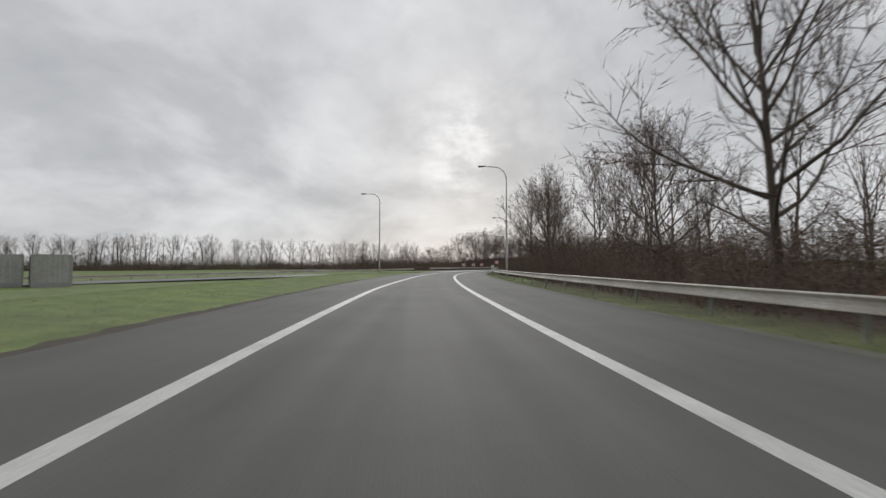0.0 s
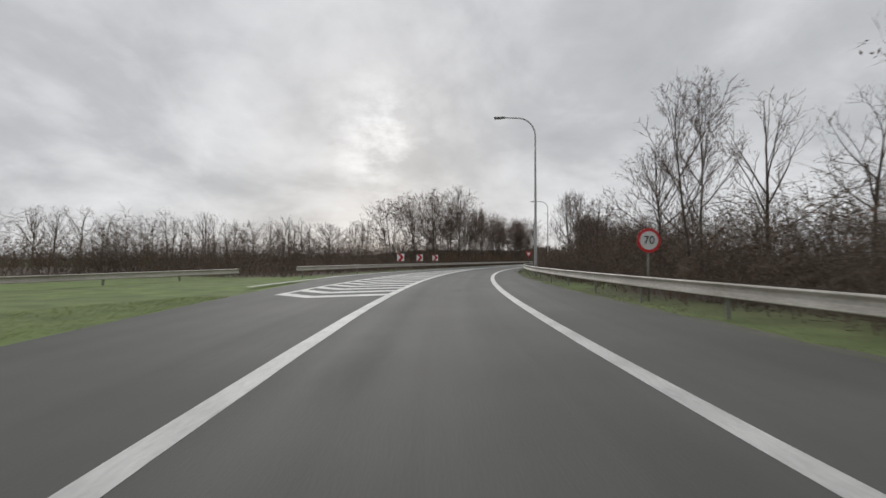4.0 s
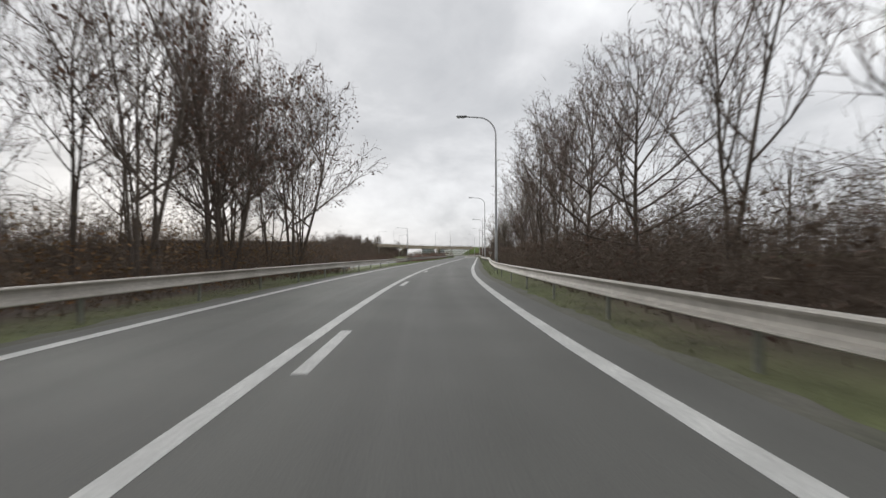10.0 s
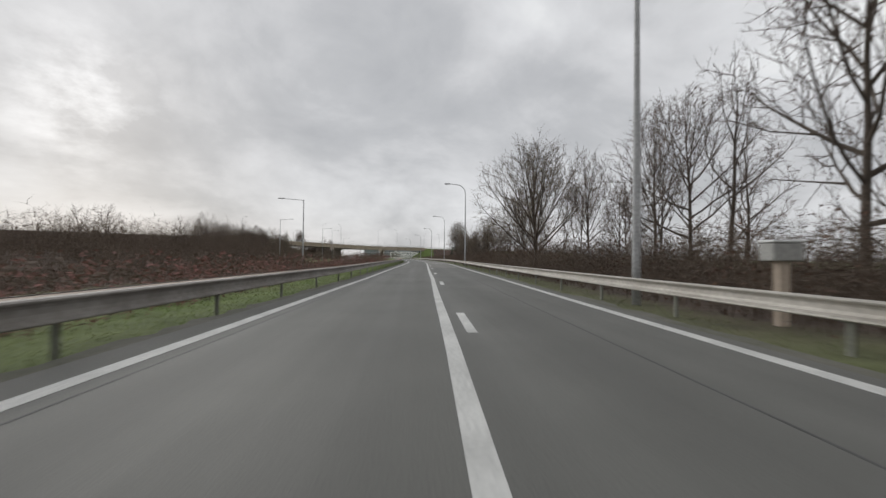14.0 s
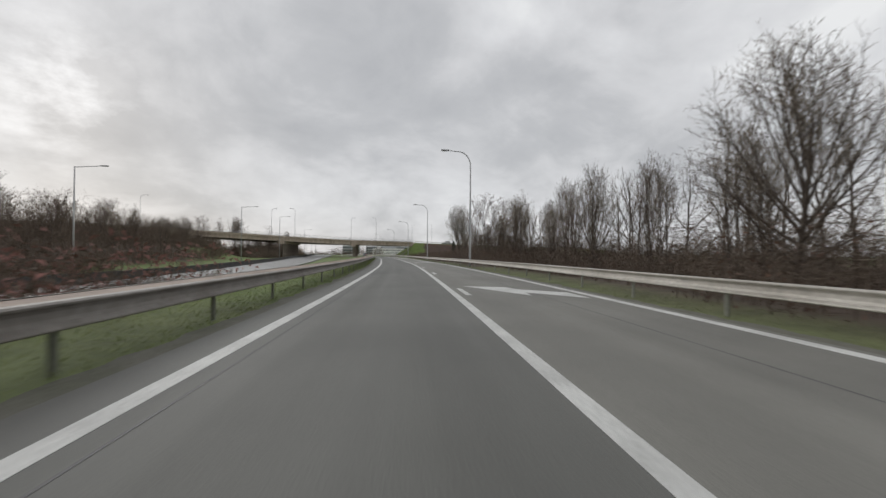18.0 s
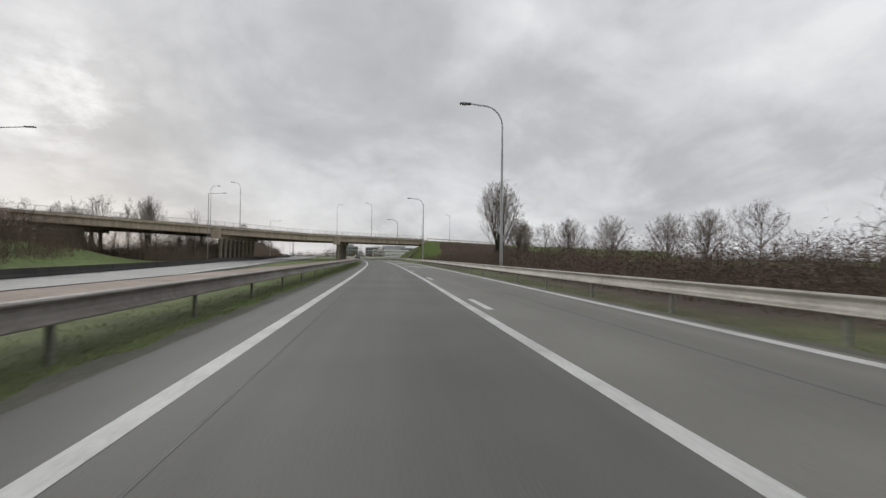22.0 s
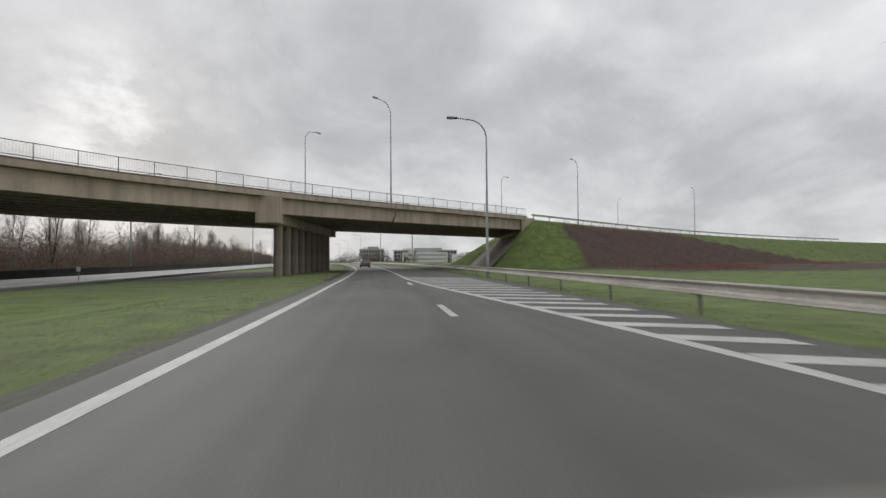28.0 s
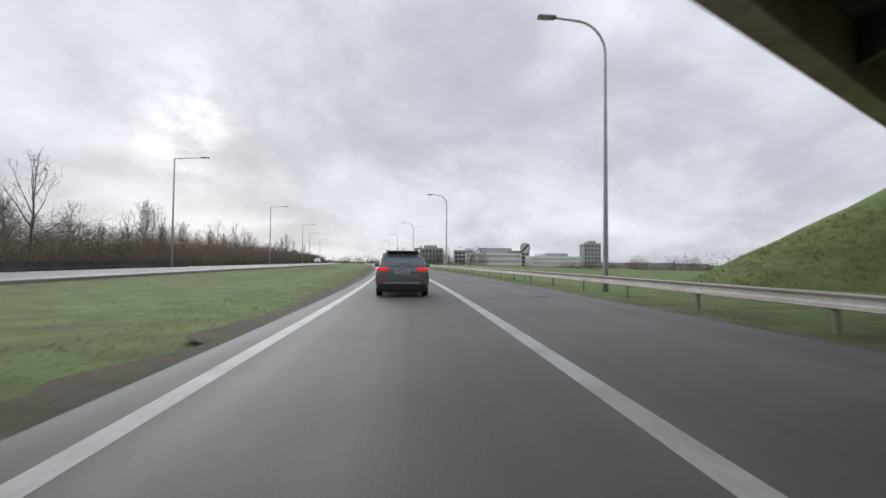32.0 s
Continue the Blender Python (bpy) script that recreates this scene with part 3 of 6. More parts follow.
s = 84.0
while s < 131:
    a, b = on(NOSE, s) + 0.1, on(EDGE_L, s) - 0.13
    if b - a > 0.3:
        tip, w = a + (b - a) * 0.36, 0.7
        back = min(1.0, (b - a) * 0.45)
        patch("chevron_stripe", [(s, a), (s - back, tip), (s - back + w, tip), (s + w, a)])
        patch("chevron_stripe", [(s - back, tip), (s + 0.1, b), (s + 0.1 + w, b), (s - back + w, tip)])
    s += 1.75

patch("drain_cover", [(570.2, 4.5), (570.9, 4.5), (570.9, 5.1), (570.2, 5.1)], 0.006, M_TAR)

# hatching where the right-hand lane ends
s = 487.0
while s < 519:
    a, b = on(EDGE_R, s + 1.4) + 0.14, 5.95
    if b - a > 0.5:
        t = (b - a) * 0.44
        patch("hatch_stripe", [(s + t, a), (s + t + 0.5, a), (s + 0.5, b), (s, b)])
    s += 1.38

# lane arrows that send traffic to the left
for s, c in ((338.4, 2.3), (388.9, 2.75), (440.7, 2.4), (461.0, 2.25)):
    patch("arrow", [(s, c), (s - 0.55, c + 1.5), (s - 1.5, c + 1.68), (s - 2.8, c + 2.95), (s - 4.6, c + 2.95), (s - 2.75, c + 1.62), (s - 3.75, c + 1.5)])

# ---- guard rails ----
PROFILE = [(0.0, 0.0), (0.055, 0.004), (0.082, 0.022), (0.078, 0.045), (0.012, 0.085), (0.0, 0.13), (0.0, 0.20), (0.018, 0.235), (0.078, 0.262), (0.088, 0.285), (0.06, 0.306), (0.0, 0.312)]


def beam_piece(path, z, side, thick=0.018, mat=None):
    """One length of W-shaped beam along points (x, y, rightward normal)."""
    verts, faces, n = [], [], len(PROFILE)
    for p, normal, zz in path:
        for d, h in PROFILE:
            verts.append(Vector((p.x, p.y, zz + z + h)) + normal * side * d)
        for d, h in PROFILE:
            verts.append(Vector((p.x, p.y, zz + z + h)) + normal * side * (d - thick))
    m = 2 * n
    for i in range(len(path) - 1):
        for k in range(n - 1):
            a = i * m + k
            faces.append((a, a + 1, a + 1 + m, a + m))
            b = a + n
            faces.append((b + m, b + 1 + m, b + 1, b))
        for k in (0, n - 1):
            a = i * m + k
            faces.append((a, a + m, a + n + m, a + n) if k == 0 else (a + n, a + n + m, a + m, a))
    return mesh_of("beam", verts, faces, mat or M_RAIL)


post_bm = box(0.055, 0.10, 1.05, 0, 0, -0.45, 0.010)
POST = bpy.data.meshes.new("post")
post_bm.to_mesh(POST)
post_bm.free()
POST.materials.append(M_POST)
spacer_bm = box(0.10, 0.12, 0.2, 0, 0, 0.38, 0.01)
SPACER = bpy.data.meshes.new("spacer")
spacer_bm.to_mesh(SPACER)
spacer_bm.free()
SPACER.materials.append(M_POST)


PLATE = [(230, 0.35), (320, 0.45), (350, 0.9), (380, 1.15), (472, 1.15)]


def guard_rail(label, s0, s1, table, faces_right, both=False, gap=4.0, zt=None):
    rail = thing("guard_rail", label, "guard rail")
    n = int((s1 - s0) // 12)
    for k in range(n):
        path = []
        for j in range(7):
            s = s0 + 12 * k + 2 * j - (0.02 if j == 0 else 0)
            h = np.interp(s, ss, hh)
            path.append((place(s, on(table, s)), Vector((math.cos(h), math.sin(h), 0)), on(zt, s) if zt else 0.0))
        side = 1 if faces_right else -1
        mpart("beam", beam_piece(path, 0.40, side, mat=M_RUSTY if both else M_RAIL), rail)
        if both:
            wide = [on(PLATE, s0 + 12 * k + 2 * j) for j in range(7)]
            back = [(p - nrm * side * w, nrm, zz) for (p, nrm, zz), w in zip(path, wide)]
            mpart("beam", beam_piece(back, 0.40, -side, mat=M_RUSTY), rail)
            verts, faces = [], []
            for (p, nrm, zz), w in zip(path, wide):
                for d, h in ((0.015, 0.655), (0.015, 0.70), (w - 0.015, 0.70), (w - 0.015, 0.655)):
                    verts.append(p - nrm * side * d + Vector((0, 0, h)))
            for j in range(len(path) - 1):
                for c in range(4):
                    a, b = 4 * j + c, 4 * j + (c + 1) % 4
                    faces.append((a, b, b + 4, a + 4))
            mpart("top_plate", mesh_of("top_plate", verts, faces, M_RUSTTOP), rail, "brownish flat top plate with dirt on it")
    s = s0 + 1
    while s < s1:
        p = place(s, on(table, s), on(zt, s) if zt else 0.0)
        side = 1 if faces_right else -1
        off = Vector((math.cos(radians(turn(s))), math.sin(radians(turn(s))), 0)) * side * (-0.21 if both else -0.17)
        mpart("post", POST, rail, at=pose(*(p + off), 0, 0, turn(s)))
        if not both:
            mpart("spacer", SPACER, rail, at=pose(*(p + off * 0.45), 0, 0, turn(s)))
        s += gap
    return rail


guard_rail("weathered steel guard rail on short posts along the grass verge", -30, 710, RAIL_R, False)
guard_rail("dirty steel guard rail on posts along the road's edge", 98, 230, RAIL_L, True)
guard_rail("brownish double-sided steel guard rail on the median", 230, 472, RAIL_L, True, both=True)
guard_rail("low dark steel guard rail beside the other carriageway", 230, 316, shifted(FAR_NEAR, 1.2), False, gap=6.0, zt=FAR_Z)


def barrier(s0, s1):
    """A low dark wall, in lengths, in place of a shaded rail along the far edge of the other carriageway."""
    wall = thing("concrete_barrier", "low dark barrier standing in for a shaded steel rail along the other carriageway", "barrier")
    s = s0
    while s < s1:
        verts = []
        for q in (s + 0.03, s + 3.0, s + 5.97):
            o, z = on(FAR_FAR, q) + 0.55, on(FAR_Z, q)
            for d, h in ((0.30, -0.3), (0.30, 0.10), (0.16, 0.28), (0.10, 0.72), (-0.10, 0.72), (-0.16, 0.28), (-0.30, 0.10), (-0.30, -0.3)):
                verts.append(place(q, o + d, z + h))
        faces = [(8 * i + k, 8 * i + (k + 1) % 8, 8 * i + 8 + (k + 1) % 8, 8 * i + 8 + k) for i in (0, 1) for k in range(8)]
        faces += [tuple(range(8))[::-1], tuple(range(16, 24))]
        mpart("barrier_length", mesh_of("barrier_length", verts, faces, M_BARRIER), wall)
        s += 6.0


barrier(338, 610)
# along the main road before the junction
MAIN0, MAIN1 = Vector((-96, -22, 0)), Vector((3.5, 104.5, 0))


def main_rail():
    rail = thing("guard_rail", "pale steel guard rail along the main road beyond the grass", "guard rail")
    d = (MAIN1 - MAIN0).normalized()
    normal = Vector((d.y, -d.x, 0))
    length = (MAIN1 - MAIN0).length
    for k in range(int(length // 12)):
        path = [(MAIN0 + d * (12 * k + 4 * j), normal, np.interp(12 * k + 4 * j, [0, 90, length], [-0.85, -0.7, -0.1])) for j in range(4)]
        mpart("beam", beam_piece(path, 0.40, 1), rail)
        for j in (0, 1, 2):
            p = path[j]
            mpart("post", POST, rail, at=pose(p[0].x - normal.x * 0.17, p[0].y - normal.y * 0.17, p[2], 0, 0, -38))


main_rail()
verts, faces, uvs = [], [], []
d = (MAIN1 - MAIN0).normalized()
normal = Vector((d.y, -d.x, 0))
for k in range(33):
    p = MAIN0 + d * (4.0 * k)
    z = float(np.interp(4.0 * k, [0, 90, 158], [-0.75, -0.6, -0.02]))
    for o in (0.6, 8.4):
        verts.append(Vector((p.x + normal.x * o, p.y + normal.y * o, z)))
        uvs.append((o, 4.0 * k))
faces = [(2 * k, 2 * k + 1, 2 * k + 3, 2 * k + 2) for k in range(32)]
tagged(new("road_main", mesh_of("road_main", verts, faces, M_ROAD2, uvs=uvs)), "wet surface of the main road, sky reflection in its pale colour", kind="structure")


# ---- street lamps ----
def lamp_mesh(height, reach):
    pts, rad = [], []
    for k in range(9):
        z = (height - 1.6) * k / 8
        pts.append((0, 0, z - 0.3 if k == 0 else z))
        rad.append(0.125 - 0.065 * k / 8)
    for k in range(1, 9):
        a = radians(90 * k / 8 * 0.93)
        pts.append((-1.35 * (1 - math.cos(a)) , 0, height - 1.6 + 1.45 * math.sin(a)))
        rad.append(0.06 - 0.001 * k)
    pts.append((-reach + 0.5, 0, height - 0.06))
    rad.append(0.045)
    return mesh_of("pole", *tube(pts, rad, 10), M_LAMP, True)


POLE = lamp_mesh(12.45, 2.9)
hb = box(0.85, 0.3, 0.13, -2.75, 0, 12.33, 0.05)
HEAD_ME = bpy.data.meshes.new("lamp_head")
hb.to_mesh(HEAD_ME)
hb.free()
HEAD_ME.materials.append(M_HEAD)
gb = box(0.5, 0.22, 0.05, -2.85, 0, 12.295, 0.02)
GLASS_ME = bpy.data.meshes.new("lens")
gb.to_mesh(GLASS_ME)
gb.free()
GLASS_ME.materials.append(plain("lamp_glass", (0.5, 0.5, 0.48), 0.2))
db = box(0.14, 0.02, 0.45, 0.0, -0.118, 0.5, 0.01)
HATCH = bpy.data.meshes.new("service_door")
db.to_mesh(HATCH)
db.free()
HATCH.materials.append(M_GREY)


def street_lamp(x, y, z, rz, label, sx=1.0, sz=1.0):
    lamp = thing("street_lamp", label, "street lamp", x, y, z, rz, "street lamps along the road")
    lamp.scale = (sx, sx, sz)
    mpart("pole", POLE, lamp)
    head = mpart("lamp_head", HEAD_ME, lamp)
    mpart("lens", GLASS_ME, head)
    mpart("service_door", HATCH, lamp)
    return lamp


for s, o in ((-4.5, 8.2), (49.4, 8.0), (104.3, 5.3), (156.4, 4.2), (210, 4.75), (261.5, 6.4), (315.8, 7.1), (368.5, 7.75), (420.6, 8.5),
             (473.4, 8.4), (523.5, 8.6), (574.3, 9.0), (627, 9.0), (680, 9.0), (733, 9.0), (786, 9.0)):
    p = place(s, o)
    street_lamp(p.x, p.y, -0.1, turn(s), "tall grey steel lamp with curved arm behind guard rail")
p = place(66.8, -10.7)
street_lamp(p.x, p.y, 0.05, turn(66.8) - 8, "tall grey steel lamp with curved arm on the grass")


def square_lamp(s, o, z, height, right):
    """A lamp of the other carriageway: straight pole, level arm."""
    p = place(s, o)
    lamp = thing("street_lamp", "straight grey lamp with level arm by the other carriageway", "street lamp", p.x, p.y, z, turn(s), "street lamps of the other carriageway")
    mpart("pole", mesh_of("pole", *tube([(0, 0, -0.3), (0, 0, height * 0.5), (0, 0, height)], [0.13, 0.10, 0.07], 8), M_LAMP, True), lamp)
    sgn = 1 if right else -1
    mpart("arm", mesh_of("arm", *tube([(0, 0, height - 0.08), (sgn * 3.2, 0, height + 0.16)], [0.05, 0.04], 6), M_LAMP), lamp)
    part("lamp_head", box(0.9, 0.26, 0.12, sgn * 3.3, 0, height + 0.1, 0.04), M_HEAD, lamp)


square_lamp(316.4, -17.2, -1.3, 10.9, False)
for s, o, z, h in ((381, -38.6, -1.0, 12.6), (433.5, -34.9, -0.7, 13.0), (499, -37.6, -0.5, 15.6), (557, -31.9, 0.0, 13.2), (609, -25.2, 0.2, 12.6), (655, -24.6, 0.2, 12.6), (703, -24.0, 0.2, 12.6), (746, -26.5, 0.2, 12.6), (794, -26.5, 0.2, 12.6)):
    square_lamp(s, o, z, h, True)

# ---- overpass ----
A0, U = Vector((236.2, 426.9, 0)), Vector((0.9952, 0.0979, 0)).normalized()
V = Vector((-U.y, U.x, 0))
WIDE = 19.5


def lift(u):
    """How much higher the overpass lies at u: it climbs towards its left end."""
    return 0.022 * max(30.0 - u, 0.0)


def deck(u, v, z):
    """A point u metres along the overpass from its left pier, v metres back from its near edge."""
    k = 4 * 7.3 / 78.7 ** 2
    c = min(max(u, 39.35), 55.0)
    off = k * c * (78.7 - c) + (max(u, 39.35) - c) * k * (78.7 - 2 * c)
    off -= 0.0016 * max(u - 90.0, 0.0) ** 2
    return A0 + U * u + V * (off + v) + Vector((0, 0, z + lift(u) * min(max((z - 3.0) / 1.5, 0.0), 1.0)))


SKEW = 0.985


def skewed(u, v, z):
    return deck(u + SKEW * min(max(v, 0.0), WIDE), v, z)


U0, U1 = -62.0, 78.7


def sweep(name, v0, z0, v1, z1, u0, u1, mat, parent, label="", step=4.0, rise=None):
    """A bar of rectangular section along the overpass."""
    n = max(2, int((u1 - u0) / step) + 1)
    verts, faces = [], []
    for i in range(n):
        u = u0 + (u1 - u0) * i / (n - 1)
        dz = rise(u) if rise else 0.0
        verts += [skewed(u, v0, z0 + dz), skewed(u, v1, z0 + dz), skewed(u, v1, z1 + dz), skewed(u, v0, z1 + dz)]
    for i in range(n - 1):
        for k in range(4):
            a, b = 4 * i + k, 4 * i + (k + 1) % 4
            faces.append((a, a + 4, b + 4, b))
    faces += [(0, 1, 2, 3), (4 * n - 1, 4 * n - 2, 4 * n - 3, 4 * n - 4)]
    me = mesh_of(name, verts, faces, mat)
    return mpart(name, me, parent, label)


overpass = thing("overpass", "long beige concrete road overpass with stained girders on round columns", "bridge")
# slab, inner girders and cross beams have their shade in the darker concrete
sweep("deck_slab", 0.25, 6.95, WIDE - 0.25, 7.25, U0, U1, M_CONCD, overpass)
spans = ((U0, -34.0), (-34.0, 3.8), (3.8, 41.3), (41.3, U1))
for a, b in spans:
    for k in range(10):
        v = 0.75 + k * (WIDE - 1.5) / 9
        edge = k in (0, 9)
        if edge:
            sweep("edge_girder", v - 0.28, 5.55, v + 0.28, 6.95, a + 0.04, b - 0.04, M_CONC, overpass, "pale stained concrete edge girder")
        else:
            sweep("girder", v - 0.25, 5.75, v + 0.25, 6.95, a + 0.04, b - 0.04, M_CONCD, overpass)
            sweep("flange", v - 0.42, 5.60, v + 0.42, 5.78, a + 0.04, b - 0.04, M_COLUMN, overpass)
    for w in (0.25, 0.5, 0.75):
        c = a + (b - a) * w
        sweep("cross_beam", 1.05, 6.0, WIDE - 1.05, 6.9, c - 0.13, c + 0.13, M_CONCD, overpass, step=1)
for v0, v1 in ((-0.12, 0.55), (WIDE - 0.55, WIDE + 0.12)):
    sweep("cornice", v0, 6.98, v1, 7.42, U0, U1, M_CONC, overpass, "weathered concrete cornice")
    sweep("kerb", v0 + 0.12, 7.42, v1 - 0.05, 7.58, U0, U1, M_CONCD, overpass)
sweep("carriageway", 1.6, 7.25, WIDE - 1.6, 7.33, U0, U1, M_ROAD, overpass)

for u, more in ((-34.0, 3.0), (3.8, 3.0), (41.3, 0.0)):
    base = skewed(u, 0.6, 0)
    up = lift(u + 8)
    last = skewed(u + more, WIDE - 1.6, 0)
    length = (last - base).length
    row = (last - base).normalized()
    ang = math.degrees(math.atan2(row.y, row.x))
    cap = part("pier_cap", box(length + 0.9, 1.25, 0.95, 0, 0, 0, 0.05), M_CONC, overpass, "stained concrete cap beam",
               at=Matrix.Translation(base + row * length / 2 + Vector((0, 0, 4.65 + up))) @ Matrix.Rotation(radians(ang), 4, "Z"))
    for k in range(2):
        q = base + row * (-0.35 if k == 0 else length - 0.3)
        part("end_block", box(1.35, 2.0, 2.42, 0, 0, 0, 0.05), M_CONC, overpass, "tall concrete end block",
             at=Matrix.Translation(q + Vector((0, 0, 4.6 + up))) @ Matrix.Rotation(radians(ang), 4, "Z"))
    for k in range(9):
        q = base + row * length * (0.09 + 0.865 * k / 8)
        zg = ground_z(q.x, q.y) - 0.4
        verts, faces = tube([(0, 0, 0), (0, 0, 4.7 + up - zg)], [0.42, 0.42], 20)
        mpart("column", mesh_of("column", verts, faces, M_COLUMN, False), overpass, at=Matrix.Translation((q.x, q.y, zg)))
    for v in (0.75, WIDE - 0.75):
        sweep("joint_cover", v - 0.34, 5.5, v + 0.34, 7.0, u - 1.0, u + 1.0, M_CONC, overpass, "concrete half-joint face", step=1)

# railing: the balusters nearest the road are parts, the rest one joined part
BALUSTER = mesh_of("baluster", *tube([(0, 0, 0), (0, 0, 0.88)], [0.010, 0.010], 4, False), M_BALUS)
rest = ([], [])
for v in (0.12, WIDE - 0.12):
    u = -40.0
    end = U1 + SKEW * v
    while u < end - 1:
        pm = tube([deck(u, v, 7.5), deck(u, v, 8.62)], [0.035, 0.035], 6)
        mpart("railing_post", mesh_of("railing_post", *pm, M_STEEL), overpass)
        for z in (7.72, 8.6):
            mpart("railing_bar", mesh_of("railing_bar", *tube([deck(u, v, z), deck(u + 2.2, v, z)], [0.028, 0.028], 5), M_STEEL), overpass)
        for k in range(1, 14):
            q = deck(u + 2.2 * k / 14, v, 7.72)
            if v < 1 and 28 < u < 76:
                mpart("baluster", BALUSTER, overpass, at=Matrix.Translation(q))
            else:
                n0 = len(rest[0])
                a, b = tube([q, q + Vector((0, 0, 0.88))], [0.009, 0.009], 3, False)
                rest[0].extend(a)
                rest[1].extend(tuple(n0 + i for i in f) for f in b)
        u += 2.2
tagged(mpart("balusters", mesh_of("balusters", *rest, M_BALUS), overpass), kind="stuff")
# drain pipe at the joint
q = [deck(55.5, -0.16, 7.3), deck(55.5, -0.16, 6.2), deck(55.6, 0.2, 5.9), deck(55.6, 0.45, 5.4)]
mpart("drain_pipe", mesh_of("drain_pipe", *tube(q, [0.07] * 4, 8), M_CONCD, True), overpass)
# abutment and paved slope
for k in range(8):
    v0, v1 = k * WIDE / 8, (k + 1) * WIDE / 8
    c = [skewed(u, v, z) for z in (4.3, 7.3) for u, v in ((77.5, v0), (80.6, v0), (80.6, v1), (77.5, v1))]
    mpart("abutment_block", mesh_of("abutment_block", c, [(3, 2, 1, 0), (4, 5, 6, 7), (0, 1, 5, 4), (1, 2, 6, 5), (2, 3, 7, 6), (3, 0, 4, 7)], M_CONC), overpass)
rows_n, cols_n = 9, 14


def on_slope(a, b):
    v = -0.5 + (WIDE + 1.0) * b
    return skewed(77.8, v, 5.3).lerp(skewed(69.1, v, -0.4), a)


for i in range(rows_n):
    for j in range(cols_n):
        a0, a1, b0, b1 = i / rows_n + 0.0008, (i + 1) / rows_n - 0.0008, j / cols_n + 0.0005, (j + 1) / cols_n - 0.0005
        c = [on_slope(a0, b0), on_slope(a1, b0), on_slope(a1, b1), on_slope(a0, b1)]
        low = [p - Vector((0, 0, 0.2)) for p in c]
        mpart("slab", mesh_of("slab", c + low, [(0, 1, 2, 3), (4, 7, 6, 5), (0, 4, 5, 1), (1, 5, 6, 2), (2, 6, 7, 3), (3, 7, 4, 0)], M_PAVE), overpass)

# lamps on the overpass
for u, v, h in ((55.0, -0.05, 11.4), (56.5, WIDE + 0.05, 12.6), (12.0, WIDE + 0.05, 13.2), (10.0, -0.05, 11.6), (-38, WIDE, 12.5), (92.5, 0.2, 10.6), (97.0, WIDE - 0.6, 11.2), (135, 0.5, 10.5), (138, WIDE, 10.5)):
    b = deck(u, v, 0)
    zz = 7.35 + lift(u) if u < 79 else 7.2 - (u - 79) * 0.011
    left = v < 1
    street_lamp(b.x, b.y, zz, 5 if left else 185, "grey lamp with a curved arm standing on the overpass", 0.8, h / 12.45)


# ---- embankments that carry the road up to the overpass ----
def right_top(u):
    return 7.15 - max(0.0, u - 84) * 0.011


def left_top(u):
    return 7.15 - max(0.0, -66 - u) * 0.03


def bank_z(u, v, right):
    """Height of an embankment: a level top with sides that fall away, rounded at its end."""
    w = u - SKEW * min(max(v, 0.0), WIDE)
    side = max(-v, v - WIDE, 0.0) * 0.59
    end = max(79.6 - w, 0.0) * 0.71 * 1.10 if right else max(w + 62.0, 0.0) * 0.71
    fall = math.hypot(side, end)
    rough = 0.07 * math.sin(u * 0.7 + v * 0.5) + 0.04 * math.sin(u * 1.9 - v * 1.3)
    return (right_top(w) if right else left_top(w)) - fall - (0.35 if end > 0.05 and side < 0.05 else 0.0) + rough * min(1.0, fall)


def bank(name, u0, u1, step, label, right, bare):
    us = [u0 + step * k for k in range(int((u1 - u0) / step) + 1)]
    vs = [-16 + 1.25 * k for k in range(int((WIDE + 34) / 1.25) + 1)]
    verts, leaf, faces = [], [], []
    for u in us:
        for v in vs:
            z = bank_z(u, v, right)
            verts.append(deck(u, v, max(z, -1.2)))
            leaf.append(1.0 if bare(u, v) else 0.0)
    n = len(vs)
    for a in range(len(us) - 1):
        for b in range(n - 1):
            q = (a * n + b, (a + 1) * n + b, (a + 1) * n + b + 1, a * n + b + 1)
            if max(verts[k].z for k in q) > -0.7:
                faces.append(q)
    me = mesh_of(name, verts, faces, M_GRASS, True)
    me.attributes.new("litter", "FLOAT", "POINT").data.foreach_set("value", leaf)
    return tagged(new(name, me), label, kind="structure")


def in_shrubs(u, v):
    f = -v / 12.0
    return f > -0.02 and 87.0 - 13.0 * min(f, 1.2) < u < 122 + 50 * f


bank("embankment_right", 58.0, 232.0, 1.5, "steep green grass embankment carrying the road to the overpass", True, in_shrubs)
bank("embankment_left", -200.0, -40.0, 3.0, "brush-covered embankment carrying the road to the overpass", False, lambda u, v: True)
# guard rail along the top of the embankment
top_rail = thing("guard_rail", "steel guard rail along the top of the embankment", "guard rail")
u = 80.0
while u < 200:
    sweep("beam", 0.45, 7.72, 0.52, 8.02, u, u + 7.98, M_RAIL, top_rail, step=4.0, rise=lambda q: right_top(q) - 7.15)
    for d in (0.5, 4.5):
        q = skewed(u + d, 0.6, right_top(u + d) - 0.3)
        part("post", box(0.09, 0.09, 1.1, 0, 0, 0, 0.01), M_POST, top_rail, at=Matrix.Translation(q))
    u += 8.0


